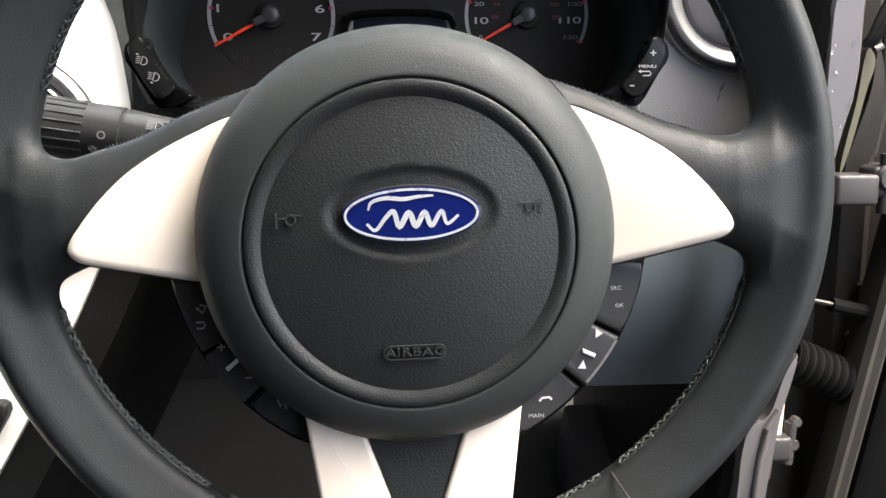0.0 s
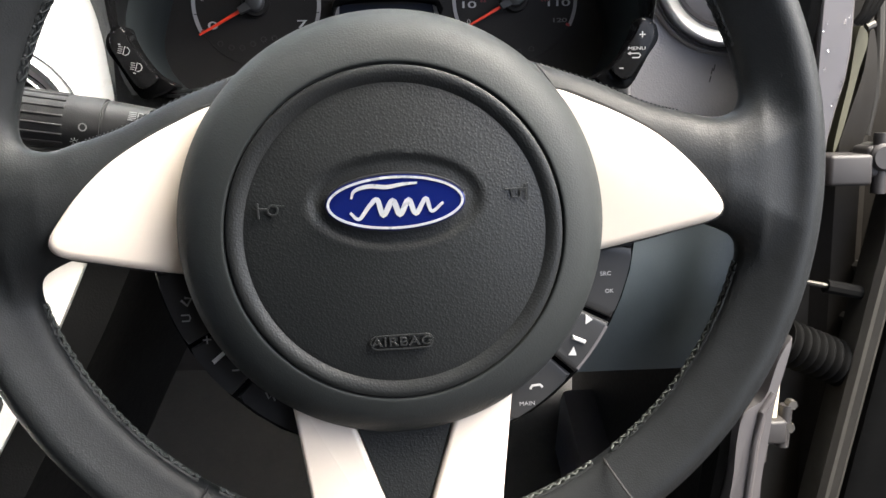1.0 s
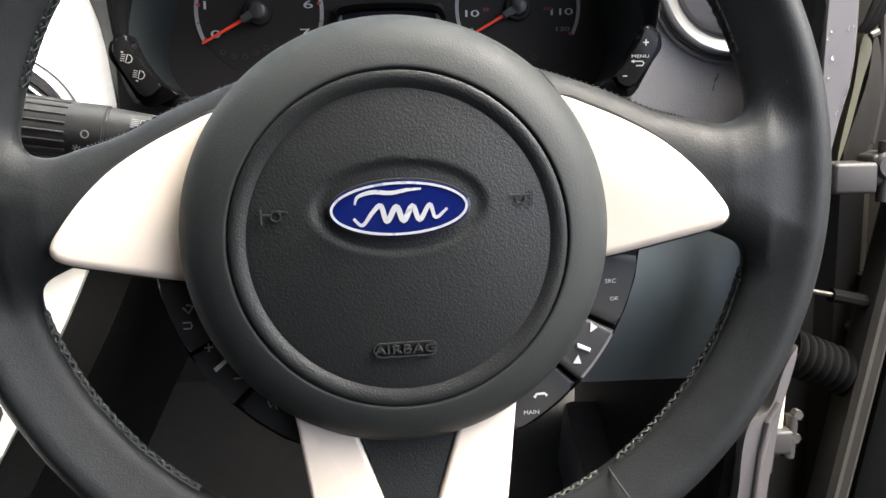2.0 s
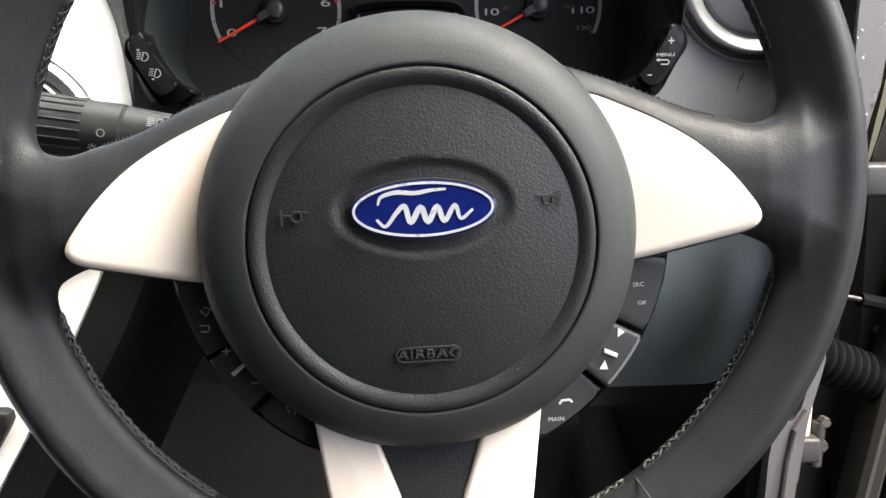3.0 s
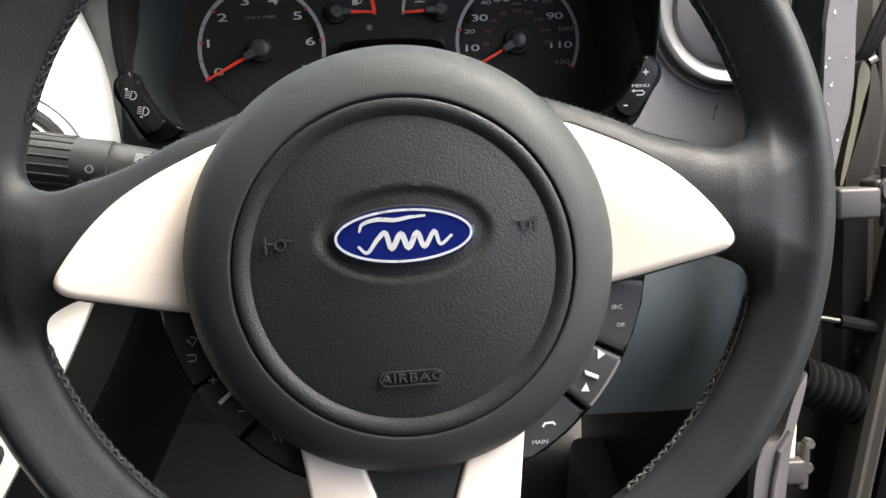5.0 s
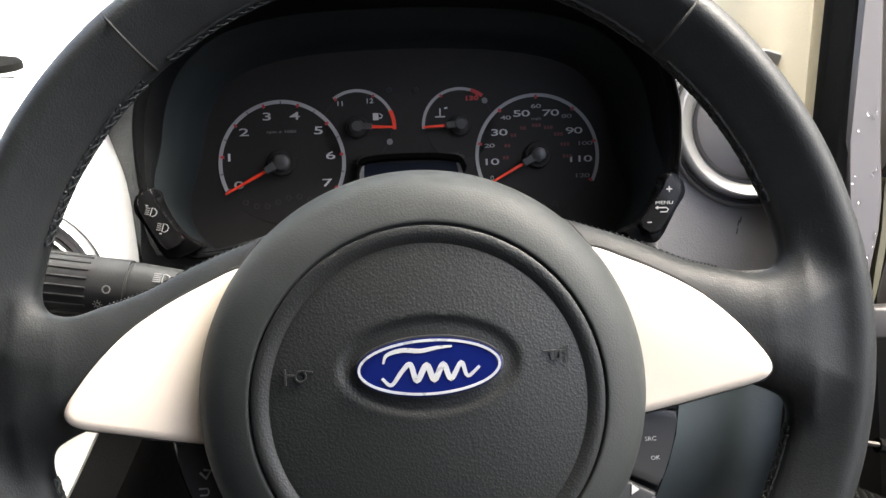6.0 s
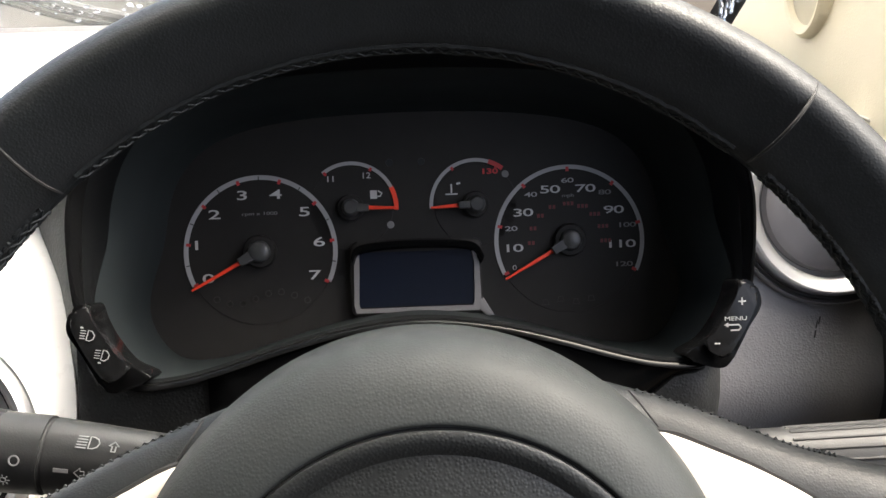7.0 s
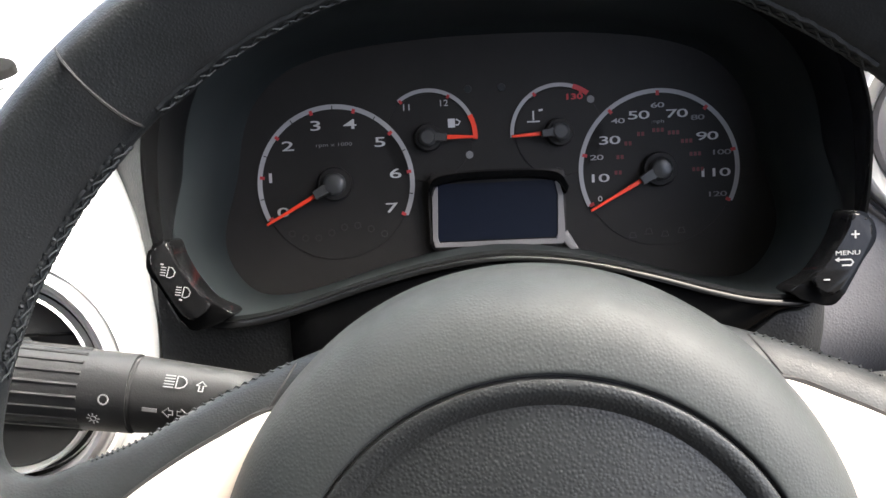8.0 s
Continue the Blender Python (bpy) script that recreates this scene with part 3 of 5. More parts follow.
        def mark(bm, b, mat=PRINT, name="mark"):
            part(name, bm, mat, b, "", TURN)

        if side > 0:
            mark(lettering("SRC", 0.0900, -0.0041, -0.0402, 0.0018, 0.0003, 1.1), b1, ARC, "wording")
            mark(lettering("OK", 0.0915, -0.0041, -0.0480, 0.0017, 0.0003, 1.1), b1, ARC, "wording")
            mark(prism([(0.0808, -0.0575), (0.0838, -0.0598), (0.0806, -0.0618)], -0.0054, -0.0045), b2)
            mark(prism([(0.0728, -0.0752), (0.0752, -0.0715), (0.0764, -0.0755)], -0.0054, -0.0045), b2)
            mark(prism([(0.0748, -0.0662), (0.0806, -0.0690), (0.0800, -0.0706), (0.0744, -0.0680)], -0.0062, -0.004, 0.0004, 1), b2, PRINT)
            mark(stroke([(HUB_X + 0.1014 * math.cos(radians(a)), HUB_Z + 0.1014 * math.sin(radians(a))) for a in range(-42, -28)], -0.0046, 0.0012, 0.0006), b2, VENT_DISC, "rocker_edge")
            mark(stroke([(0.0560, -0.0905), (0.0570, -0.0890), (0.0605, -0.0888), (0.0615, -0.0900)], -0.0023, 0.0010), b3)
            mark(lettering("MAIN", 0.0545, -0.0023, -0.0972, 0.0018, 0.0003, 1.15), b3, ARC, "wording")
        else:
            mark(stroke([(-0.0905, -0.0405), (-0.0882, -0.0430), (-0.0862, -0.0400), (-0.0890, -0.0395)], -0.0041, 0.0010), b1, ARC)
            mark(stroke([(-0.0912, -0.0470), (-0.0878, -0.0470), (-0.0874, -0.0484), (-0.0880, -0.0496), (-0.0910, -0.0496)], -0.0041, 0.0006), b1, ARC)
            mark(stroke([(-0.0830, -0.0580), (-0.0794, -0.0580)], -0.0051, 0.0006), b2, ARC)
            mark(stroke([(-0.0812, -0.0562), (-0.0812, -0.0598)], -0.0051, 0.0006), b2, ARC)
            mark(prism([(-0.0800, -0.0672), (-0.0745, -0.0630), (-0.0736, -0.0644), (-0.0790, -0.0688)], -0.0062, -0.004, 0.0004, 1), b2, PRINT)
            mark(stroke([(-0.0720, -0.0722), (-0.0690, -0.0722)], -0.0051, 0.0007), b2, ARC)
            mark(stroke([(-0.0592, -0.0838), (-0.0582, -0.0868), (-0.0565, -0.0850), (-0.0556, -0.0880)], -0.0023, 0.0007), b3, ARC)
    # small scuffs in the leather at the spoke root
    for x, z, r in ((0.1478, -0.0055, 0.0011), (0.1613, -0.0042, 0.0010), (0.1585, -0.0085, 0.0005), (0.1625, 0.0403, 0.0008)):
        eps = 1e-4
        yy = -0.02
        while leather_field(np.array([x]), np.array([yy]), np.array([z]))[0] > 0:
            yy += 0.0002
        cut = [(x + r * (0.25 + 0.2 * math.sin(3 * a)) * math.cos(a) + 0.2 * r * math.sin(a), z + r * 1.5 * math.sin(a)) for a in [k * math.pi / 5 for k in range(10)]]
        add("scuff", prism(cut, yy - 0.0001, yy + 0.003), GROOVE)
    return w


build_wheel()

# column shroud behind the wheel
col = thing("steering_column", (0, 0.03, -0.03), "black plastic steering column shroud behind the wheel", "steering column")
part("shroud_upper", loft([[(0.050 * s * math.cos(radians(a)), y, -0.012 + 0.042 * s * math.sin(radians(a))) for a in range(0, 360, 12)] for y, s in ((0.032, 0.9), (0.05, 1.0), (0.13, 1.1), (0.24, 1.15))], closed=True, cap=True), SATIN, col)
part("shroud_lower", loft([[(0.055 * s * math.cos(radians(a)), y, -0.045 + 0.040 * s * math.sin(radians(a))) for a in range(0, 360, 12)] for y, s in ((0.04, 0.8), (0.06, 1.0), (0.13, 1.1), (0.24, 1.15))], closed=True, cap=True), SATIN, col)


def build_stalk(side):
    left = side < 0
    s = thing("light_stalk" if left else "wiper_stalk", (side * 0.05, 0.07, 0.02),
              "black indicator and light stalk with a ribbed rotary end" if left else "black wiper stalk with a ribbed rotary end", "stalk")
    root, tip = (Vector((-0.050, 0.072, 0.0140)), Vector((-0.222, 0.060, 0.0400))) if left else (Vector((0.050, 0.075, 0.0080)), Vector((0.196, 0.064, 0.0115)))
    ax = (tip - root).normalized()
    u = Vector((0, -1, 0))
    v = ax.cross(u).normalized()
    if v.z < 0:
        v = -v
    r_root, r_neck, r_tip = 0.0085, 0.0140, 0.0152

    def at(t):
        return root.lerp(tip, t)

    def radius(t):
        return r_root + (r_neck - r_root) * min(1, t / 0.5) if t < 0.5 else r_neck + 0.0004 + (r_tip - r_neck) * (t - 0.5) / 0.5

    def bar(t0, t1, grow=0.0, n=32):
        rows = []
        for i in range(9):
            t = t0 + (t1 - t0) * i / 8
            r = radius(t) + grow
            rows.append([at(t) + u * r * 0.80 * math.cos(2 * math.pi * j / n) + v * r * math.sin(2 * math.pi * j / n) for j in range(n)])
        return loft(rows, closed=True, cap=True)

    part("stem", bar(0.0, 0.495), SATIN, s)
    part("collar_gap", bar(0.49, 0.51, -0.0009), GROOVE, s)
    knob = part("rotary_end", bar(0.505, 1.0), SATIN, s, "ribbed rotary end")
    for j in range(13):
        a = radians(-105 + j * 210 / 12)
        ribs = [at(t) + (u * 0.80 * math.cos(a) + v * math.sin(a)) * (radius(t) - 0.0002) for t in (0.60, 0.80, 0.985)]
        part("groove", tube(ribs, 0.00075, 6), GROOVE, knob)

    def mark(t, dz, strokes, owner):
        """Printed strokes, given about their centre, laid on the skin at height dz above the axis."""
        r = radius(t)
        k = max(-0.92, min(0.92, dz / r))
        c = at(t) + v * dz + u * (0.80 * r * math.sqrt(1 - k * k) + 0.0005)
        m = Matrix.Translation(c) @ pose(0, 0, 0, -math.degrees(math.asin(k)) * 0.9, math.degrees(math.atan2(ax.z, -ax.x)) if left else 0, 0)
        part("mark", moved(joined(*strokes), m), SYMBOL, owner, "small white symbol")

    if left:
        mark(0.405, 0.0080, [stroke([(-0.0052, 0.0021 - 0.00105 * i), (-0.0016, 0.0021 - 0.00105 * i)], 0, 0.0004) for i in range(5)]
             + [stroke([(-0.0008, 0.0022), (0.0008, 0.0021), (0.0022, 0.0014), (0.0028, 0.0), (0.0022, -0.0014), (0.0008, -0.0021), (-0.0008, -0.0022)], 0, 0.0004, closed=True)], s)
        mark(0.360, 0.0072, [stroke([(-0.0007, -0.0018), (-0.0007, 0.0002), (-0.0018, 0.0002), (0, 0.0018), (0.0018, 0.0002), (0.0007, 0.0002), (0.0007, -0.0018)], 0, 0.0005, closed=True)], s)
        mark(0.455, -0.0020, [stroke([(-0.0026, 0), (0.0026, 0)], 0, 0.0014)], s)
        mark(0.405, -0.0026, [stroke([(-d * 0.0008, 0.0008), (-d * 0.0022, 0.0008), (-d * 0.0022, 0.0019), (-d * 0.0044, 0.0), (-d * 0.0022, -0.0019), (-d * 0.0022, -0.0008), (-d * 0.0008, -0.0008)], 0, 0.0004, closed=True) for d in (1, -1)], s)
        mark(0.545, 0.0004, [stroke(arc_pts(0, 0, 0.0017, 0, 360, 20), 0, 0.0005, closed=True)], knob)
        mark(0.565, -0.0070, [stroke(arc_pts(0, 0, 0.0010, 0, 360, 14), 0, 0.0004, closed=True)]
             + [stroke([(0.0015 * math.cos(a), 0.0015 * math.sin(a)), (0.0023 * math.cos(a), 0.0023 * math.sin(a))], 0, 0.0004) for a in [i * math.pi / 4 for i in range(8)]], knob)
    else:
        mark(0.50, 0.0, [stroke([(-0.0030, 0), (0.0030, 0)], 0, 0.0010)], s)
    return s


build_stalk(-1)
build_stalk(1)

# ---- instrument cluster ----
FY = 0.199
HALF = [(0, 0.0650), (0.030, 0.0618), (0.060, 0.0545), (0.085, 0.0470), (0.105, 0.0425), (0.124, 0.0425), (0.1365, 0.0530), (0.1452, 0.0720), (0.1488, 0.1000),
        (0.1478, 0.1250), (0.138, 0.1520), (0.115, 0.1740), (0.080, 0.1850), (0.040, 0.1890), (0, 0.1900)]
CONTOUR = HALF + [(-x, z) for x, z in reversed(HALF[1:-1])]
RING = [(p.x, p.y) for p in spline(CONTOUR, 6, closed=True)]


def ring_at(y, s, dz=0.0):
    return [(x * s, y, 0.118 + (z - 0.118) * s + dz) for x, z in RING]


def inset(y, d):
    """The contour moved inward by d."""
    k = len(RING)
    out = []
    for i in range(k):
        a, b = Vector(RING[(i - 2) % k]), Vector(RING[(i + 2) % k])
        t = (b - a).normalized()
        n = Vector((-t.y, t.x))
        low = min(1.0, max(0.0, (RING[i][1] - 0.066) / 0.045))
        p = Vector(RING[i]) + n * d * (1.0 if d < 0.0045 else 0.13 + 0.87 * low * low * (3 - 2 * low))
        floor = min(1.0, max(0.0, (RING[i][1] - 0.060) / 0.050))
        near = 0.1150 + (y - 0.1150) * (0.2 + 0.8 * floor) if 0.1150 < y < 0.158 and d > 0.0010 else y
        out.append((p.x, near, p.y))
    for it in range(int(d / 0.002)):
        out = [tuple((Vector(out[i - 1]) + Vector(out[i]) * 2 + Vector(out[(i + 1) % k])) / 4) for i in range(k)]
    return out


def build_cluster():
    c = thing("instrument_cluster", (0, FY, 0.06), "black instrument cluster with four dials, red needles and an unlit display", "instrument cluster")
    part("bezel", loft([inset(0.130, -0.0006), inset(0.1165, -0.0006), inset(0.1148, 0.0002), inset(0.1150, 0.0012), inset(0.1190, 0.0024), inset(0.1260, 0.0031)], closed=True), GLOSS, c, "gloss black wavy bezel")
    part("bezel_wall", loft([inset(0.1255, 0.0030), inset(0.134, 0.0037), inset(0.142, 0.0043), inset(0.152, 0.0054)], closed=True), BEZEL_BLACK, c, "black inner wall of the bezel")
    part("chamber", loft([inset(0.1515, 0.0053), inset(0.1555, 0.0058), inset(0.164, 0.0085), inset(0.172, 0.0115), inset(0.186, 0.0145), inset(0.1960, 0.0165), inset(0.1985, 0.0180), inset(0.2000, 0.0184)], closed=True), CHAMBER, c, "smoked inner wall of the cluster")
    face = part("dial_plate", prism(RING, FY + 0.0002, FY + 0.006), FACE, c, "matt black dial plate")
    y = FY

    def dial(name, cx, cz, label):
        return part(name, lathe([(0.0001, y - 0.0002), (0.0385 if name != "gauge" else 0.022, y - 0.0002), (0.039 if name != "gauge" else 0.0225, y + 0.001)], cx, cz, 64), FACE, c, label)

    def pt(cx, cz, r, a):
        return (cx + r * math.cos(radians(a)), cz + r * math.sin(radians(a)))

    def needle(d, cx, cz, a, r0, r1, tail):
        ya = y - 0.006
        d0, d1 = pt(cx, cz, r0, a), pt(cx, cz, r1, a)
        nx, nz = -math.sin(radians(a)), math.cos(radians(a))
        w0, w1 = 0.0011, 0.0006
        part("needle", prism([(d0[0] + nx * w0, d0[1] + nz * w0), (d1[0] + nx * w1, d1[1] + nz * w1), (d1[0] - nx * w1, d1[1] - nz * w1), (d0[0] - nx * w0, d0[1] - nz * w0)], ya, ya + 0.0012, 0.0003, 1), RED, d, "bright red needle")
        part("needle_base", lathe([(0.0001, ya + 0.0015), (tail * 1.3, ya + 0.0015), (tail * 1.4, ya + 0.003), (tail * 1.4, y)], cx, cz, 32), FACE, d)
        part("needle_cap", joined(lathe([(0.0001, ya - 0.003), (tail * 0.62, ya - 0.003), (tail * 0.82, ya - 0.0022), (tail * 0.92, ya - 0.0008), (tail * 0.95, y - 0.001)], cx, cz, 32),
                                  prism([(d0[0] + nx * tail * 0.35, d0[1] + nz * tail * 0.35), (d0[0] - nx * tail * 0.35, d0[1] - nz * tail * 0.35), (cx - nx * tail * 0.5, cz - nz * tail * 0.5), (cx + nx * tail * 0.5, cz + nz * tail * 0.5)], ya - 0.0025, ya + 0.001, 0.0003, 1)), CAP, d, "dark grey needle cap")

    def ticks(d, cx, cz, r, angles, mat=DARK_RED, w=0.0016, ln=0.0024):
        for a in angles:
            part("tick", stroke([pt(cx, cz, r - ln / 2, a), pt(cx, cz, r + ln / 2, a)], y - 0.0007, w, 0.0003), mat, d)

    # rev counter
    cx, cz = -0.0818, 0.1002
    d = dial("rev_counter", cx, cz, "rev counter marked 0 to 7")
    part("arc", stroke(arc_pts(cx, cz, 0.0392, 206, -26, 72), y - 0.0003, 0.0024, 0.0003), ARC, d, "pale grey scale arc")
    step = 232 / 7
    for i in range(8):
        a = 206 - step * i
        q = pt(cx, cz, 0.0338 if i == 1 else 0.0310, a)
        part("numeral", lettering(str(i), q[0], y - 0.0006, q[1], 0.0050, 0.0003, 2.0, 0.0, 0, 1.0, 0.004), PRINT, d)
    ticks(d, cx, cz, 0.0380, [206 - step * i for i in range(8)])
    ticks(d, cx, cz, 0.0388, [206 - step * (i + 0.5) for i in range(7)], SATIN, 0.0005, 0.0018)
    part("unit_mark", lettering("rpm x 1000", cx, y - 0.0006, cz + 0.0200, 0.0018, 0.0003, 1.6), DIM, d, "small unit wording")
    for k in range(8):
        q = (cx - 0.024 + 0.0068 * k, cz - 0.0245 - 0.003 * math.sin(k))
        part("warning_mark", stroke(arc_pts(q[0], q[1], 0.0016, 0, 360, 8), y - 0.0005, 0.0007, closed=True), FAINT, d)
    needle(d, cx, cz, 208.5, 0.0115, 0.0405, 0.0062)

    # speedometer
    cx, cz = 0.0822, 0.1005
    d = dial("speedometer", cx, cz, "speedometer marked 10 to 120 with a dim red inner scale")
    part("arc", stroke(arc_pts(cx, cz, 0.0392, 206, -26, 72), y - 0.0003, 0.0022, 0.0003), ARC, d, "pale grey scale arc")
    step = 232 / 12
    for i in range(1, 13):
        a = 206 - step * i
        big = i % 2 == 1
        q = pt(cx, cz, {1: 0.0306, 11: 0.0276}.get(i, 0.0288) if big else 0.0318, a)
        # Small numerals from 80 up take a dimmer colour, standing for the hood's shade.
        part("numeral", lettering(str(10 * i), q[0], y - 0.0006, q[1], 0.0042 if big else 0.0026, 0.0003, 2.1, 0.0, 0, 0.9, 0.004), PRINT if big else ARC if i < 7 else DIM, d)
    q = pt(cx, cz, 0.0330, 205)
    part("numeral", lettering("0", q[0], y - 0.0006, q[1], 0.0028, 0.0003, 1.3), PRINT, d)
    ticks(d, cx, cz, 0.0380, [206 - 232 / 6 * i for i in range(7)])
    for i in range(1, 10):
        q = pt(cx, cz, 0.0195, 206 - 232 / 10 * i)
        part("inner_numeral", joined(*[stroke([(q[0] - 0.0028 + 0.0021 * k, q[1]), (q[0] - 0.0028 + 0.0021 * k + 0.0014, q[1])], y - 0.0006, 0.0020) for k in range(3 if i > 4 else 2)]), FAINT_RED, d)
    part("unit_mark", lettering("mph", cx, y - 0.0006, cz + 0.0238, 0.0018, 0.0003, 1.5), DIM, d)
    for k in range(4):
        q = (cx - 0.014 + 0.0082 * k, cz - 0.0330 + 0.0015 * (k % 2))
        part("warning_mark", stroke([(q[0] - 0.0018, q[1] - 0.0012), (q[0] + 0.0018, q[1] - 0.0012), (q[0] + 0.0010, q[1] + 0.0014), (q[0] - 0.0010, q[1] + 0.0014)], y - 0.0005, 0.0006, closed=True), FAINT, d)
    needle(d, cx, cz, 209, 0.0115, 0.0405, 0.0062)

    # fuel and temperature gauges
    for cx, cz, a0, a1, na, fuel in ((-0.0334, 0.1215, 128, -4, -2, True), (0.0328, 0.1212, 184, 55, 183, False)):
        d = dial("gauge", cx, cz, "small fuel gauge with a red needle" if fuel else "small temperature gauge with a red needle")
        r = 0.0238
        part("arc", stroke(arc_pts(cx, cz, r, a0, a1, 40), y - 0.0003, 0.0019, 0.0003), ARC, d)
        red = (26, -4) if fuel else (72, 52)
        part("red_zone", stroke(arc_pts(cx, cz, r, red[0], red[1], 12), y - 0.0007, 0.0024, 0.0003), RED if fuel else DARK_RED, d)
        ticks(d, cx, cz, r - 0.001, (126, 62) if fuel else (122, 60), DARK_RED, 0.0014, 0.002)
        if fuel:
            for tx, a in (("11", 124), ("12", 64)):
                q = pt(cx, cz, 0.0188, a)
                part("numeral", lettering(tx, q[0], y - 0.0006, q[1], 0.0032, 0.0003, 1.2), PRINT, d)
            q = (cx + 0.0128, cz + 0.0068)
            part("pump_symbol", joined(prism([(q[0] - 0.0026, q[1] - 0.0022), (q[0] + 0.0010, q[1] - 0.0022), (q[0] + 0.0010, q[1] + 0.0022), (q[0] - 0.0026, q[1] + 0.0022)], y - 0.0008, y - 0.0003),
                                       stroke([(q[0] + 0.0012, q[1] - 0.001), (q[0] + 0.0026, q[1] - 0.001), (q[0] + 0.0036, q[1] + 0.0006), (q[0] + 0.0016, q[1] + 0.0019)], y - 0.0004, 0.0007)), PRINT, d)
        else:
            q = (cx - 0.0128, cz + 0.0085)
            part("thermometer_symbol", joined(stroke([(q[0], q[1] - 0.002), (q[0], q[1] + 0.0028)], y - 0.0004, 0.0008), stroke([(q[0] - 0.0032, q[1] - 0.0026), (q[0] + 0.0032, q[1] - 0.0026)], y - 0.0004, 0.0007),
                                              stroke([(q[0] + 0.0028, q[1] + 0.0028), (q[0] + 0.0048, q[1] + 0.0032)], y - 0.0004, 0.0010)), PRINT, d)
            q = pt(cx, cz, 0.0190, 66)
            part("numeral", lettering("130", q[0], y - 0.0006, q[1], 0.0028, 0.0003, 1.6, 0, 0, 1.0, 0.03), DARK_RED, d)
        needle(d, cx, cz, na, 0.0095, 0.0242, 0.0050)
    for x in (-0.0125, 0.0045, 0.0490, -0.0130):
        z = 0.1450 if x in (-0.0125, 0.0045) else (0.1370 if x > 0.02 else 0.1120)
        part("warning_lamp", lathe([(0.0001, y - 0.0004), (0.0018, y - 0.0004), (0.002, y + 0.0002)], x, z, 16), DIM if x < -0.0126 or x > 0.02 else CHAMBER, face)

    # display
    def rounded(x0, x1, z0, z1, r):
        return [(cx2 + r * math.cos(radians(a)), cz2 + r * math.sin(radians(a))) for cx2, cz2, s0 in ((x1 - r, z1 - r, 0), (x0 + r, z1 - r, 90), (x0 + r, z0 + r, 180), (x1 - r, z0 + r, 270)) for a in range(s0, s0 + 91, 15)]

    lcd = part("display", prism(rounded(-0.0345, 0.0345, 0.0640, 0.1035, 0.004), 0.1925, 0.1995, 0.0012, 2), FACE, c, "unlit dark blue display in a grey rim")
    part("display_pane", prism(rounded(-0.0312, 0.0312, 0.0690, 0.0975, 0.001), 0.1921, 0.193), LCD, lcd, "dark blue unlit screen")
    outer = [(-0.0325, 0.0975), (-0.0332, 0.0700), (-0.0322, 0.0660), (0.0325, 0.0655), (0.0335, 0.0700), (0.0330, 0.0905), (0.0305, 0.0985)]
    inner = [(-0.0296, 0.0972), (-0.0305, 0.0705), (-0.0298, 0.0682), (0.0288, 0.0682), (0.0296, 0.0705), (0.0302, 0.0905), (0.0290, 0.0965)]
    part("display_rim", loft([[(p[0], 0.1932, p[1]), (p[0] * 0.995, 0.1912, p[1]), (q[0] * 1.005, 0.1912, q[1]), (q[0], 0.1924, q[1])] for p, q in zip(outer, inner)]), LCD_RIM, lcd, "grey rim along three sides")
    hood_pts = spline([(-0.0340, 0.0950), (-0.0310, 0.1005), (-0.0200, 0.1026), (0.0, 0.1032), (0.0200, 0.1026), (0.0310, 0.1005), (0.0355, 0.0940)], 4)
    part("display_hood", loft([[(p.x, 0.1995, p.y + 0.001), (p.x, 0.1880, p.y), (p.x * 0.97, 0.1880, p.y - 0.0030), (p.x * 0.95, 0.1925, p.y - 0.0042)] for p in hood_pts]), GLOSS, lcd, "black arched display hood")
    for s in (1,):
        part("display_foot", prism([(s * 0.0300, 0.0690), (s * 0.0345, 0.0720), (s * 0.0400, 0.0625), (s * 0.0360, 0.0620)] if s > 0 else [(s * 0.0360, 0.0620), (s * 0.0405, 0.0620), (s * 0.0345, 0.0740), (s * 0.0320, 0.0740)], 0.1915, 0.1945, 0.0006, 2), LCD_RIM if s > 0 else CHAMBER, lcd)

    # button wings at both lower corners
    wing = [(0.1488, 0.0717), (0.1468, 0.0768), (0.1428, 0.0794), (0.1385, 0.0790), (0.1361, 0.0721), (0.1315, 0.0633), (0.1240, 0.0538), (0.1140, 0.0477), (0.1250, 0.0425), (0.1330, 0.0421), (0.1389, 0.0511), (0.1435, 0.0594),
            (0.1482, 0.0665)]
    key = [(0.1464, 0.0721), (0.1443, 0.0763), (0.1420, 0.0778), (0.1387, 0.0786), (0.1363, 0.0714), (0.1266, 0.0567), (0.1224, 0.0522), (0.1270, 0.0480), (0.1322, 0.0468), (0.1394, 0.0569), (0.1445, 0.0663)]
    wing, key = [[(p.x, p.y) for p in spline(o, 4, closed=True)] for o in (wing, key)]
    for s in (1, -1):
        b = part("button_wing", prism(wing if s > 0 else mirror(wing), 0.1128, 0.128, 0.0010, 2), GLOSS, c, "black button wing with white symbols")
        part("button", prism(key if s > 0 else mirror(key), 0.1100, 0.116, 0.0012, 3), WING, b, "satin black rocker button")
        ym = 0.1099
        if s < 0:
            for x, z, up in ((-0.1390, 0.0667, True), (-0.1332, 0.0582, False)):
                strokes = [stroke([(0.0002, 0.0023), (0.0018, 0.0021), (0.0030, 0.0007), (0.0027, -0.0011), (0.0013, -0.0021), (-0.0001, -0.0020)], 0, 0.00036, closed=True)]
                strokes += [stroke([(-0.0030, 0.0016 - 0.0011 * k), (-0.0008, 0.0018 - 0.0011 * k)], 0, 0.0003) for k in range(4)]
                strokes.append(stroke([(-0.0034, 0.0028), (-0.0022, 0.0028)] if up else [(-0.0010, -0.0033), (0.0002, -0.0033)], 0, 0.0006))
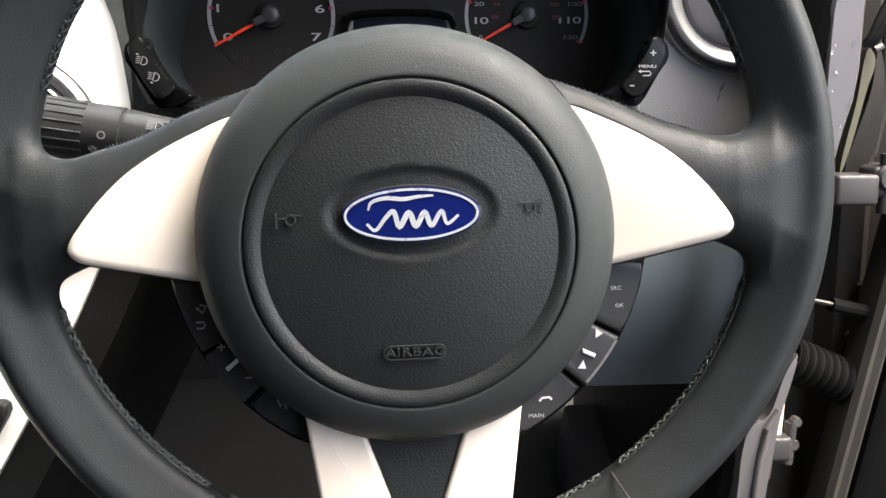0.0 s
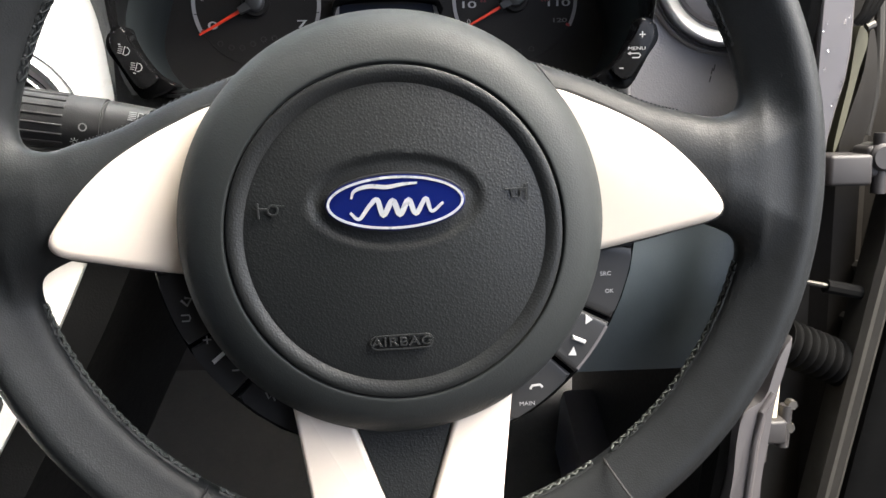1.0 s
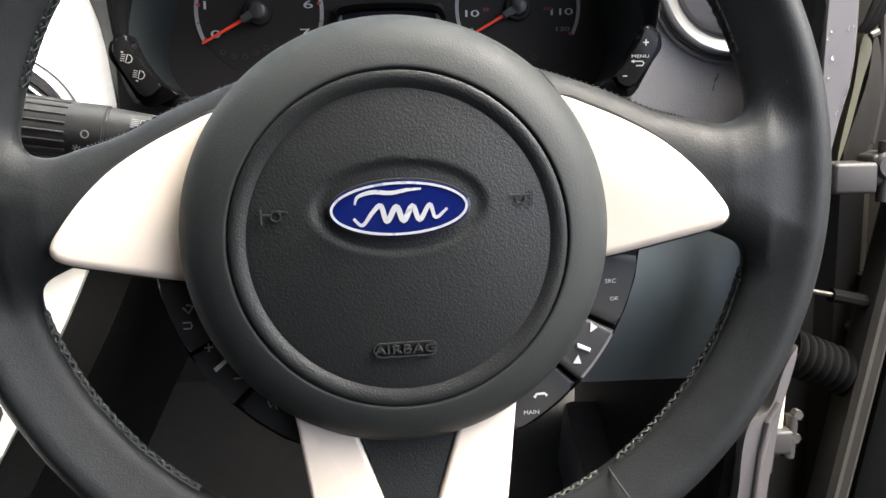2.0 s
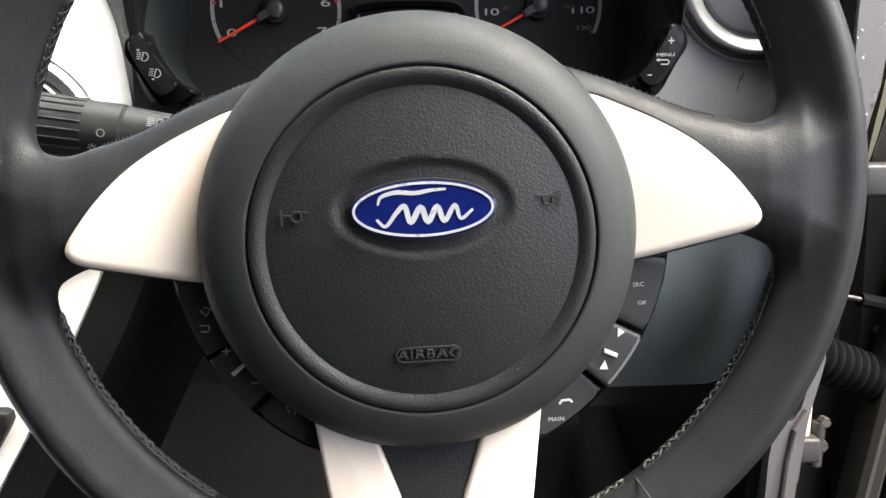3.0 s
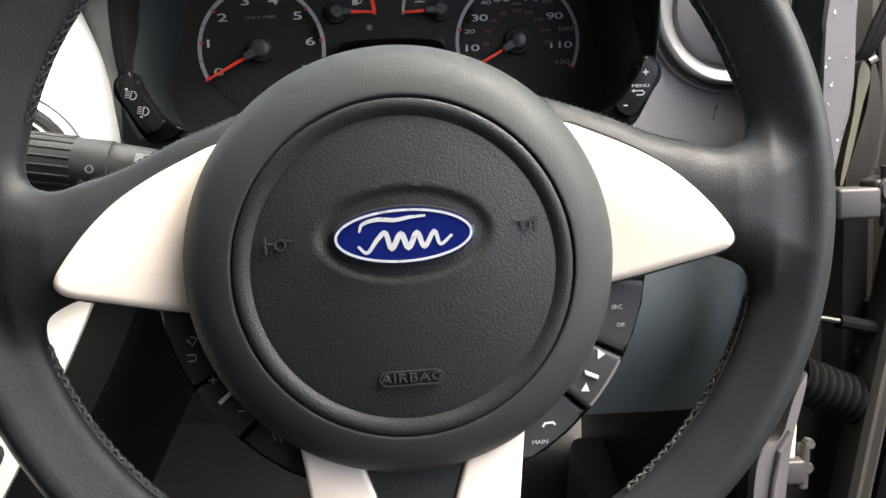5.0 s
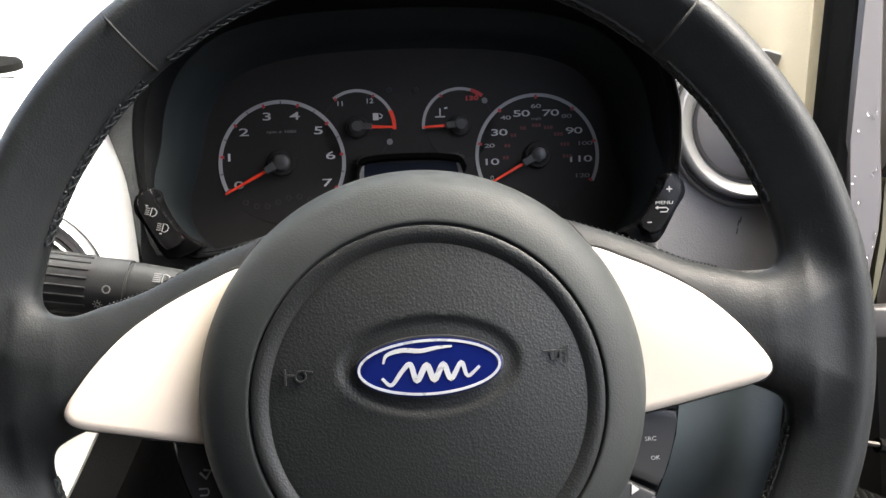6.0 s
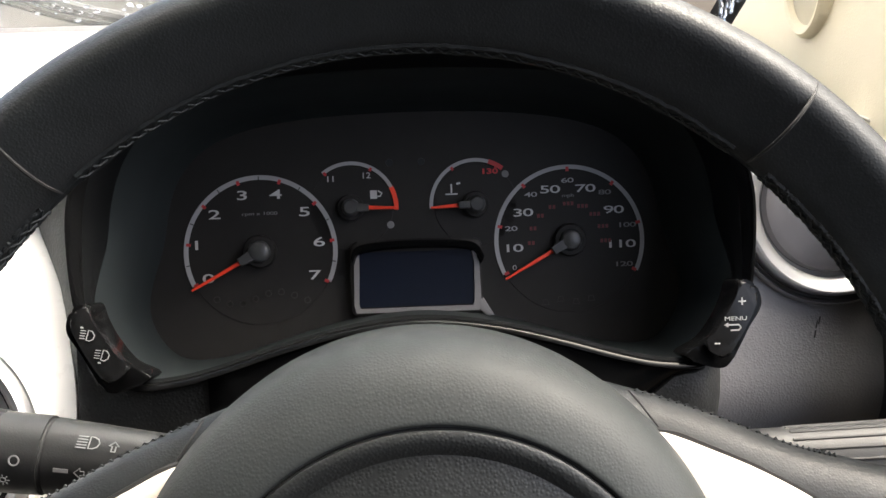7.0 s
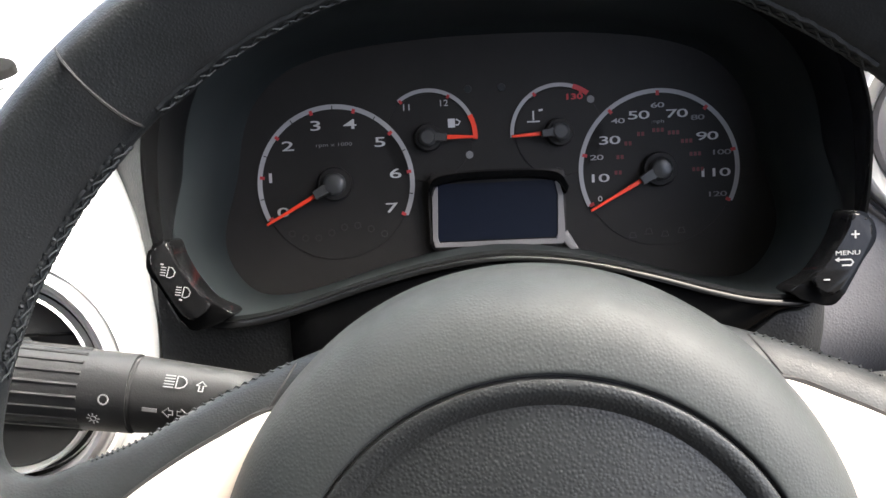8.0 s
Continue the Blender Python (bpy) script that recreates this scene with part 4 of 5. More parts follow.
                part("lamp_symbol", moved(joined(*strokes), pose(x, ym, z, 0, 14, 0)), SYMBOL, b, "white headlamp symbol")
        else:
            part("plus_symbol", joined(stroke([(0.1376, 0.0704), (0.1408, 0.0704)], ym, 0.0006), stroke([(0.1392, 0.0688), (0.1392, 0.0720)], ym, 0.0006)), SYMBOL, b)
            part("wording", lettering("MENU", 0.1362, ym, 0.0630, 0.0018, 0.0003, 1.45), SYMBOL, b, "white MENU wording")
            part("return_symbol", stroke([(0.1322, 0.0604), (0.1374, 0.0604), (0.1383, 0.0593), (0.1374, 0.0581), (0.1338, 0.0581)], ym, 0.0006), SYMBOL, b)
            part("return_symbol", prism([(0.1310, 0.0604), (0.1328, 0.0614), (0.1328, 0.0594)], ym - 0.0002, ym), SYMBOL, b)
            part("minus_symbol", stroke([(0.1266, 0.0526), (0.1290, 0.0526)], ym, 0.0006), SYMBOL, b)
    return c


build_cluster()

# ---- dashboard ----
dash = thing("dashboard", (0, 0.2, -0.1), "charcoal and pearl white dashboard with a rounded instrument binnacle", "dashboard")
def hood(y, s):
    """The binnacle flares on its open left side only; on the right the panel butts against it."""
    return [(x * (s if x < 0 else 1 + (s - 1) * 0.12), y, 0.118 + (z - 0.118) * (s if z > 0.118 else 1 + (s - 1) * 0.3)) for x, z in RING]


part("binnacle", loft([hood(0.1270, 0.998), hood(0.1225, 1.004), hood(0.1240, 1.03), hood(0.1330, 1.075), hood(0.150, 1.11), hood(0.20, 1.15), hood(0.330, 1.18)], closed=True), BINNACLE, dash, "grained grey binnacle hood")


def sheet(us, fn, thick=0.006):
    return slab([[fn(u, v) for u in us[0]] for v in us[1]], thick)


def steps(a, b, n):
    return [a + (b - a) * i / n for i in range(n + 1)]


# right-hand panel round the vent, rolling under at its foot and over at its top
def panel_top(x):
    return 0.178 - 0.72 * max(0.0, x - 0.185)


def right_panel(x, v):
    if v <= 1:
        z = -0.010 + v * (panel_top(x) + 0.010)
        roll = max(0.0, (0.025 - z) / 0.05)
        return (x, 0.1800 + 0.030 * roll ** 2 + 0.004 * max(0, v - 0.9) / 0.1, z)
    u = v - 1
    return (x, 0.184 + 0.12 * u, panel_top(x) + 0.008 * math.sin(u * 1.5))


part("right_panel", sheet((steps(0.1530, 0.262, 20), steps(0, 1, 24) + [1.05, 1.12]), right_panel), SOFT_GREY, dash, "grained charcoal panel beside the cluster")
# skirt under the cluster down to the column
def contour_foot(x):
    ax = abs(x)
    for (x0, z0), (x1, z1) in zip(HALF[:6], HALF[1:7]):
        if ax <= x1:
            return z0 + (z1 - z0) * (ax - x0) / (x1 - x0)
    return 0.053 + (ax - 0.138) * 2.0


def skirt(x, v):
    foot = min(contour_foot(x), 0.066) - 0.0005
    z = -0.050 + v * (foot + 0.050)
    return (x, 0.1235 + 0.11 * max(0, (0.035 - z) / 0.09) ** 2 + 0.056 * max(0, (x - 0.1225) / 0.0305) ** 2, z)


# One surface in two colours: darker below the cluster, lighter at the right corner.
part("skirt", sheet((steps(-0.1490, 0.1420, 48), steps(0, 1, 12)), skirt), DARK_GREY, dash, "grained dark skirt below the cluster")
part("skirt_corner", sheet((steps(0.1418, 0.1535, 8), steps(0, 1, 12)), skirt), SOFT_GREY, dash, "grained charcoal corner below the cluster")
# gloss black chin under the cluster, rounded at both ends and narrowing towards the button wing
def chin(x, v):
    end = min(1.0, max(0.0, ((x if x > 0 else -x + 0.034) - 0.114) / 0.012))
    top_z = contour_foot(x) - 0.0008
    z = top_z - v * (top_z + 0.012 - 0.046 * min(1.0, max(0.0, (x - 0.084) / 0.030)))
    return (x, 0.1168 + 0.0030 * end ** 2 + 0.0045 * v + 0.035 * v ** 3, z)


part("chin", sheet((steps(-0.092, 0.126, 48), steps(0, 1, 14)), chin, 0.005), GLOSS, dash, "gloss black chin below the cluster")
# knee panel
def knee(x, v):
    foot = -0.150 + 0.055 * max(0.0, (x - 0.195) / 0.05) ** 2
    z = foot + v * (-0.005 - foot)
    return (x, 0.196 - 0.022 * math.sin(math.pi * v), z)


part("knee_panel", sheet((steps(0.055, 0.250, 22), steps(0, 1, 12)), knee), KNEE, dash, "blue grey knee panel under the dashboard")
part("left_knee_panel", sheet((steps(-0.155, 0.056, 14), steps(-0.060, -0.010, 4)), lambda x, z: (x, 0.22, z)), SATIN, dash)

# white centre fascia: its right edge runs down beside the column and out to the console
EDGE = spline([(-0.152, 0.30, 0.215), (-0.181, 0.152, 0.140), (-0.1715, 0.140, 0.116), (-0.1655, 0.137, 0.102), (-0.1590, 0.134, 0.085), (-0.1545, 0.130, 0.062), (-0.1515, 0.127, 0.030), (-0.1600, 0.131, -0.010), (-0.1795, 0.138, -0.050), (-0.1957, 0.131, -0.0866), (-0.2084, 0.125, -0.1124), (-0.2210, 0.120, -0.1385),
               (-0.2340, 0.114, -0.1630), (-0.252, 0.10, -0.200), (-0.275, 0.08, -0.25)], 5)
rows = []
for i, p in enumerate(EDGE):
    row = []
    for k in range(15):
        u = k / 14
        q = Vector((p.x - 0.42 * u, p.y - 0.012 * math.sin(math.pi * u) * (1 if i < 40 else 0), p.z))
        row.append(q)
    rows.append(row)
part("fascia", slab(rows, 0.006), WHITE, dash, "glossy pearl white centre fascia")
# grained side of the binnacle between the fascia's edge and the bezel
rows = []
for p in [q for q in EDGE if 0.040 < q.z < 0.150]:
    side = next(x0 + (x1 - x0) * (p.z - z0) / (z1 - z0) for (x0, z0), (x1, z1) in zip(HALF[5:-1], HALF[6:]) if z0 <= p.z <= z1)
    a, b = p + Vector((-0.001, 0.0016, 0)), Vector((-side + 0.0010, 0.1190, p.z))
    rows.append([a.lerp(b, k / 6) + Vector((-0.0008, -0.0012, 0)) * math.sin(math.pi * k / 6) for k in range(7)])
part("binnacle_side", slab(rows, 0.004), BINNACLE, dash, "grained grey side of the binnacle")
# dark oval outlet and the joint in the fascia's upper slope
part("slope_outlet", moved(prism([(0.027 * math.cos(2 * math.pi * i / 40), 0.017 * math.sin(2 * math.pi * i / 40)) for i in range(40)], -0.0022, 0.006, 0.0012, 2),
                           pose(-0.2640, 0.1860, 0.1640, -63, 0, 0)), RUBBER, dash, "dark oval outlet in the white slope")
part("slope_joint", tube([(-0.2340 - 0.09 * k, 0.1690 - 0.0025 * min(k, 2), 0.1520) for k in range(5)], 0.0011, 6), GROOVE, dash)
# dark side of the fascia and console
part("fascia_side", loft([[p + Vector((0.0005, 0.004, 0)), p + Vector((0.020, 0.02, -0.006)), p + Vector((0.032, 0.10, -0.01)), p + Vector((0.028, 0.34, -0.03))] for p in EDGE[28:]]), CONSOLE, dash, "dark grained console side")
# dashboard top running to the windscreen
top = []
for y, z in ((0.150, 0.100), (0.162, 0.148), (0.20, 0.178), (0.285, 0.2045), (0.38, 0.250), (0.50, 0.300), (0.575, 0.325)):
    top.append([(-0.75 + 0.596 * k / 12 + (0.0 if y > 0.17 else 0), y, z) for k in range(13)])
part("top_left", slab(top[3:], 0.008), DASH_TOP, dash, "pale dashboard top under the windscreen")
top = []
for y, z in ((0.22, 0.196), (0.26, 0.206), (0.30, 0.222), (0.40, 0.262), (0.50, 0.300), (0.575, 0.325)):
    top.append([(-0.16 + (0.355 + min(0.045, 0.4 * (y - 0.22))) * k / 12, y, z) for k in range(13)])
part("top_right", slab(top, 0.008), SOFT_GREY, dash, "grey dashboard top behind the cluster")
part("top_strip", box(-0.75, 0.26, 0.575, 0.600, 0.318, 0.333, 0.003), SOFT_GREY, dash, "grey demister strip at the foot of the windscreen")


def arc_lathe(profile, cx, cz, n, a0=105, a1=345):
    """Part of a body of revolution: the pillar covers the rest of the ring."""
    return loft([[(cx + r * math.cos(radians(a0 + (a1 - a0) * i / n)), y, cz + r * math.sin(radians(a0 + (a1 - a0) * i / n))) for i in range(n + 1)] for r, y in profile])


def build_vent(cx, cy, cz, tilt_deg, name_label):
    v = thing("air_vent", (cx, cy, cz), name_label, "air vent", "round dashboard vents")
    m = Matrix.Translation((cx, cy, cz)) @ pose(0, 0, 0, 0, 0, tilt_deg) @ Matrix.Translation((-cx, -cy, -cz))
    if cx > 0:
        part("recess_ring", moved(arc_lathe([(0.0525, cy + 0.008), (0.0521, cy - 0.0005), (0.0510, cy - 0.0018), (0.0499, cy + 0.0008), (0.0492, cy + 0.003), (0.0484, cy - 0.0005), (0.0475, cy + 0.001), (0.0466, cy + 0.005)], cx, cz, 72), m), SOFT_GREY, v, "grooved grey surround")
    else:
        part("recess_ring", moved(lathe([(0.0555, cy + 0.008), (0.0550, cy - 0.0010), (0.0535, cy - 0.0020), (0.0515, cy + 0.004)], cx, cz, 72), m), WHITE, v, "pale surround")
    ring = ((0.0472, 0.006), (0.0471, -0.003), (0.0467, -0.0060), (0.0460, -0.0076), (0.0450, -0.0080), (0.0420, -0.0066), (0.0390, -0.0048), (0.0380, -0.0030), (0.0374, 0.008)) if cx > 0 else \
        ((0.0525, 0.006), (0.0522, -0.002), (0.0512, -0.0055), (0.0495, -0.0070), (0.0475, -0.0062), (0.0455, -0.0030), (0.0445, 0.002), (0.0440, 0.008))
    part("chrome_ring", moved(lathe([(r, cy + d) for r, d in ring], cx, cz, 72), m), CHROME, v, "satin chrome ring")
    gap = ring[-1][0]
    part("inner_gap", moved(lathe([(gap + 0.0006, cy + 0.003), (gap - 0.001, cy + 0.008), (gap - 0.0028, cy + 0.002)], cx, cz, 64), m), GROOVE, v)
    if cx > 0:
        part("flap", moved(lathe([(0.0348, cy + 0.002), (0.0338, cy - 0.002), (0.0300, cy - 0.0035), (0.0001, cy - 0.0050)], cx, cz, 64), m), VENT_DISC, v, "grey round shut-off flap")
    else:
        part("inner_ring", moved(lathe([(0.0412, cy + 0.003), (0.0408, cy - 0.0030), (0.0398, cy - 0.0040), (0.0388, cy - 0.0020), (0.0384, cy + 0.004)], cx, cz, 64), m), CHROME, v, "thin bright inner ring")
        part("flap", moved(lathe([(0.0386, cy + 0.002), (0.0370, cy + 0.001), (0.0001, cy)], cx, cz, 64), m), SATIN, v, "black round flap")
        for k, a in enumerate((20, -18)):
            part("vane", moved(box(cx - 0.033, cx + 0.033, cy - 0.0015, cy + 0.003, cz + a / 1000 - 0.0006, cz + a / 1000 + 0.0006, 0.0003, 1), m), GLOSS, v)
    return v


build_vent(0.2132, 0.1770, 0.1138, 0, "round air vent with a satin chrome ring and grey flap")
build_vent(-0.2180, 0.1220, 0.0210, 0, "round air vent with a chrome ring set in the white fascia")

# a dark switch recess on the white console
sw = thing("console_switch", (-0.27, 0.10, -0.12), "dark rounded switch recess on the white centre console", "switch")
part("bezel", prism([(-0.275, -0.1235), (-0.2320, -0.1245), (-0.2290, -0.1262), (-0.2280, -0.1300), (-0.2298, -0.1345), (-0.2367, -0.1470), (-0.2460, -0.1640), (-0.275, -0.1700)], 0.1140, 0.135, 0.003, 3), SATIN, sw, "dark moulded frame")
part("rocker", prism([(-0.272, -0.1290), (-0.2370, -0.1295), (-0.2350, -0.1320), (-0.2420, -0.1480), (-0.2500, -0.1620), (-0.272, -0.1660)], 0.1115, 0.120, 0.002, 3), GLOSS, sw, "gloss black rocker")

# scratches in the charcoal panel
for x, z in ((0.2050, 0.0500), (0.2040, 0.0450), (0.2065, 0.0520)):
    part("scratch", stroke([(x, z), (x + 0.001, z + 0.004)], 0.1800, 0.0006, 0.0003), GROOVE, dash)

# ---- windscreen, wiper, pillar and the open door side ----
ws_rows = [[(-0.80 + 1.06 * i / 10, 0.585 - 0.02 * (abs(i - 5) / 5) ** 2 - 0.762 * k, 0.325 + 0.186 * k) for i in range(11)] for k in (0, 0.5, 1.0)]
glass = structure("windscreen", slab(ws_rows, 0.004), GLASS, "rain-spotted windscreen glass", "windscreen")
glass.visible_shadow = False
drops = []
rng = random.Random(11)
for i in range(520):
    u, k = rng.random(), rng.random() ** 1.5 * 0.6
    x = -0.72 + 0.96 * u
    r = rng.uniform(0.0014, 0.0040)
    b = bmesh.new()
    bmesh.ops.create_icosphere(b, subdivisions=1, radius=r)
    moved(b, Matrix.Translation((x, 0.591 - 0.02 * abs((x + 0.27) / 0.53) ** 2 - 0.762 * k, 0.328 + 0.186 * k)) @ pose(0, 0, 0, 76, 0, 0) @ Matrix.Diagonal((1, 0.45, 1, 1)))
    drops.append(b)
dr = structure("rain_drops", joined(*drops), WATER, "clear rain drops on the windscreen", "rain drops", kind="stuff")
wiper = thing("wiper", (-0.4, 0.62, 0.34), "black wiper blade resting at the foot of the windscreen", "wiper")
part("blade", tube([(-0.52, 0.603, 0.424), (-0.46, 0.604, 0.401), (-0.41, 0.604, 0.381), (-0.345, 0.606, 0.3565), (-0.28, 0.608, 0.3420)], 0.0045, 8), RUBBER, wiper)
part("arm", tube([(-0.56, 0.610, 0.446), (-0.46, 0.612, 0.414), (-0.40, 0.614, 0.393), (-0.33, 0.616, 0.369), (-0.26, 0.620, 0.351)], 0.0085, 10), SATIN, wiper, "black wiper arm wet with rain")
rng = random.Random(31)
for i in range(26):
    u = rng.random()
    b = bmesh.new()
    bmesh.ops.create_icosphere(b, subdivisions=2, radius=rng.uniform(0.0016, 0.0034))
    part("rain_drop", moved(b, Matrix.Translation((-0.46 + 0.15 * u, 0.6035, 0.409 - 0.052 * u + rng.uniform(-0.004, 0.008))) @ Matrix.Diagonal((1.2, 0.6, 0.8, 1))), WATER, wiper)

pillar = thing("pillar_trim", (0.24, 0.2, 0.18), "cream plastic windscreen pillar trim with an oval tweeter", "pillar trim")


def pillar_front(z):
    return max(0.29, min(0.43, 0.385 - 2.5 * (z - 0.265)))


rows = []
for z in steps(0.105, 0.46, 24):
    lean = (z - 0.18)
    rows.append([(0.2435 + 0.13 * lean, 0.150, z), (0.2420 + 0.13 * lean, 0.1535, z), (0.2375 + 0.13 * lean, 0.158, z), (0.2340 + 0.13 * lean, 0.175, z), (0.2320 + 0.13 * lean, 0.23, z), (0.2340 + 0.13 * lean, 0.30, z), (0.2385 + 0.13 * lean, pillar_front(z), z)])
bm = loft(rows)
geo = bmesh.ops.extrude_face_region(bm, geom=bm.faces[:])
bmesh.ops.translate(bm, vec=(0.012, 0.0, 0), verts=[v for v in geo["geom"] if isinstance(v, bmesh.types.BMVert)])
part("panel", bm, TRIM, pillar, "cream moulded pillar panel")


def oval_ring(r0, x):
    return [(x, 0.2350 + 0.0255 * r0 * math.cos(2 * math.pi * i / 48), 0.2490 + 0.0345 * r0 * math.sin(2 * math.pi * i / 48)) for i in range(48)]


part("tweeter_ring", loft([oval_ring(1.05, 0.2430), oval_ring(1.0, 0.2335), oval_ring(0.93, 0.2310), oval_ring(0.84, 0.2318), oval_ring(0.78, 0.2350)], closed=True), TRIM, pillar, "raised cream oval ring")
part("tweeter_grille", loft([oval_ring(0.80, 0.2352), oval_ring(0.4, 0.2345), oval_ring(0.01, 0.2343)], closed=True), material("tweeter mesh", (0.60, 0.53, 0.38), 0.7, grain=0.0003, cell=1800, kind="cells", vary=0.1), pillar, "beige tweeter mesh")

seal = thing("door_seal", (0.245, 0.12, 0.1), "black rubber door seal along the pillar", "door seal")
part("lip", loft([[(0.2520 + 0.14 * (z - 0.18) + 0.004 * math.cos(a), 0.138 + 0.014 * math.sin(a), z) for a in [i * math.pi / 8 for i in range(16)]] for z in steps(-0.30, 0.46, 16)], closed=True), RUBBER, seal)
part("flange_cover", loft([[(0.2460 + 0.15 * (z - 0.18), 0.130, z), (0.2440 + 0.16 * (z - 0.18), 0.102, z), (0.2480 + 0.16 * (z - 0.18), 0.098, z), (0.256 + 0.15 * (z - 0.18), 0.13, z)] for z in steps(-0.30, 0.46, 16)], closed=True), RUBBER, seal)

# black printed border of the windscreen corner, with rain standing on it
frit = thing("screen_border", (0.245, 0.40, 0.27), "black printed windscreen border with standing rain beside the pillar", "screen border")
rows = []
for z in steps(0.20, 0.46, 24):
    f = pillar_front(z)
    rows.append([(0.2385 + 0.13 * (z - 0.18) + d * 0.06, f - 0.004 + d, z + d * 0.05) for d in (0.0, 0.03, 0.06, 0.10, 0.14)])
part("band", loft(rows), RUBBER, frit)
rng = random.Random(21)
for i in range(90):
    z, d = rng.uniform(0.235, 0.33), rng.uniform(0.03, 0.13)
    b = bmesh.new()
    bmesh.ops.create_icosphere(b, subdivisions=2, radius=rng.uniform(0.0014, 0.0040))
    part("rain_drop", moved(b, Matrix.Translation((0.2365 + 0.13 * (z - 0.18) + d * 0.06, pillar_front(z) - 0.004 + d, z + d * 0.05)) @ Matrix.Diagonal((0.5, 1, 1.6, 1))), WATER, frit)

jamb = thing("door_jamb", (0.25, 0.1, 0.0), "silver painted body jamb with rain drops beside the open door", "door jamb")


def jamb_left(z):
    return 0.2298 + 0.025 * z + 0.12 * max(0, z - 0.09)


def jamb_right(z):
    return float(np.interp(z, (-0.02, 0.0014, 0.0151, 0.0257, 0.0368, 0.0495, 0.0664, 0.0906, 0.46), (0.2385, 0.2393, 0.2410, 0.2436, 0.2467, 0.2500, 0.2511, 0.2512, 0.272)))


part("upper_flange", loft([[(jamb_left(z), 0.100, z), (jamb_left(z) + 0.0015, 0.0965, z), (jamb_right(z) - 0.002, 0.0960, z), (jamb_right(z), 0.0985, z), (jamb_right(z) + 0.001, 0.112, z), (jamb_left(z), 0.112, z)] for z in steps(-0.02, 0.46, 30)], closed=True, cap=True), BODY, jamb)
part("lower_flange", prism([(p.x, p.y) for p in spline([(0.2225, -0.0980), (0.2205, -0.1120), (0.2150, -0.1340), (0.2120, -0.1560), (0.2085, -0.1850), (0.2060, -0.2250), (0.1870, -0.2250), (0.1916, -0.1838), (0.1930, -0.1600),
                                                             (0.1959, -0.1440), (0.2010, -0.1390), (0.2085, -0.1340), (0.2150, -0.1123)], 4, closed=True)], 0.090, 0.108, 0.004, 3), BODY, jamb)
part("flange_fold", tube([(0.2135, 0.0898, -0.1310), (0.2070, 0.0892, -0.1420), (0.2040, 0.0890, -0.1600), (0.2010, 0.0890, -0.1900), (0.1985, 0.0892, -0.2200)], 0.0022, 10), BODY, jamb)
part("cream_strip", prism([(0.2262, -0.1060), (0.2255, -0.1167), (0.2238, -0.1579), (0.2180, -0.1594), (0.2213, -0.1405), (0.2235, -0.1100)], 0.106, 0.114, 0.001, 1), TRIM, jamb)
rng = random.Random(5)
for i in range(16):
    z = rng.uniform(0.015, 0.11)
    x = rng.uniform(jamb_left(z) + 0.002, jamb_right(z) - 0.002)
    b = bmesh.new()
    bmesh.ops.create_icosphere(b, subdivisions=2, radius=rng.uniform(0.0006, 0.0011))
    part("rain_drop", moved(b, Matrix.Translation((x, 0.0958, z)) @ Matrix.Diagonal((1, 0.5, 1.4, 1))), WATER, jamb)

door = thing("driver_door", (0.30, 0.13, -0.1), "open driver door seen from its hinge end, dark grey", "car door")
part("end_panel", loft([[(0.232 if z < 0.09 else 0.2560 + 0.16 * (z - 0.18), 0.150, z), (0.262, 0.150, z), (0.270, 0.141, z), (0.284, 0.139, z), (0.292, 0.147, z), (0.330, 0.147, z), (0.60, 0.10, z)] for z in steps(-0.50, 0.40, 20)]), BODY_DARK, door, "dark end panel")
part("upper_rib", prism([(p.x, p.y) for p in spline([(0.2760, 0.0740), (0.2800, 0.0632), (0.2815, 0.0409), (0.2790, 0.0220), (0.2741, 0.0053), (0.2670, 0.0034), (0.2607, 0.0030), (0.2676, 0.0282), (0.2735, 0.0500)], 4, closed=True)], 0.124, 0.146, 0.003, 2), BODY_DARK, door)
part("rib_fold", tube([(0.2830, 0.1300, 0.1000), (0.2845, 0.1290, 0.0600), (0.2838, 0.1285, 0.0350), (0.2790, 0.1280, 0.0120)], 0.0028, 10), EDGE_GREY, door)
part("sealant", prism([(p.x, p.y) for p in spline([(0.2685, 0.0726), (0.2737, 0.0700), (0.2741, 0.0631), (0.2706, 0.0505), (0.2672, 0.0347), (0.2632, 0.0170), (0.2590, 0.0031), (0.2577, 0.0042), (0.2606, 0.0219), (0.2650, 0.0443)], 4, closed=True)], 0.1235, 0.134, 0.001, 1), SEALANT, door, "olive sealant strip")
FOLD = ((0.306, 0.07), (0.2766, -0.08), (0.2535, -0.20), (0.2225, -0.36))
part("edge_strip", loft([[(x + dx, y, z) for dx, y in ((0.0, 0.128), (0.001, 0.110), (0.004, 0.1065), (0.0075, 0.1080), (0.011, 0.1060), (0.015, 0.110), (0.017, 0.130))] for x, z in FOLD]), EDGE_GREY, door, "folded dark grey door edge")
part("inner_trim", loft([[(x + dx, y, z) for dx, y in ((0.0165, 0.124), (0.0185, 0.110), (0.025, 0.1055), (0.10, 0.098))] for x, z in FOLD]), RUBBER, door)
for k in range(3):
    part("cable", tube([(0.2630 + 0.0025 * k, 0.118, 0.0745), (0.2665 + 0.0030 * k, 0.116, 0.0800 + 0.001 * k), (0.2725 + 0.004 * k, 0.118, 0.0930), (0.290 + 0.004 * k, 0.126, 0.120)], 0.0021, 8), RUBBER, door)
part("cable_clip", tube([(0.2690, 0.1165, 0.0725), (0.2735, 0.1165, 0.0745)], 0.0022, 8), STEEL, door)

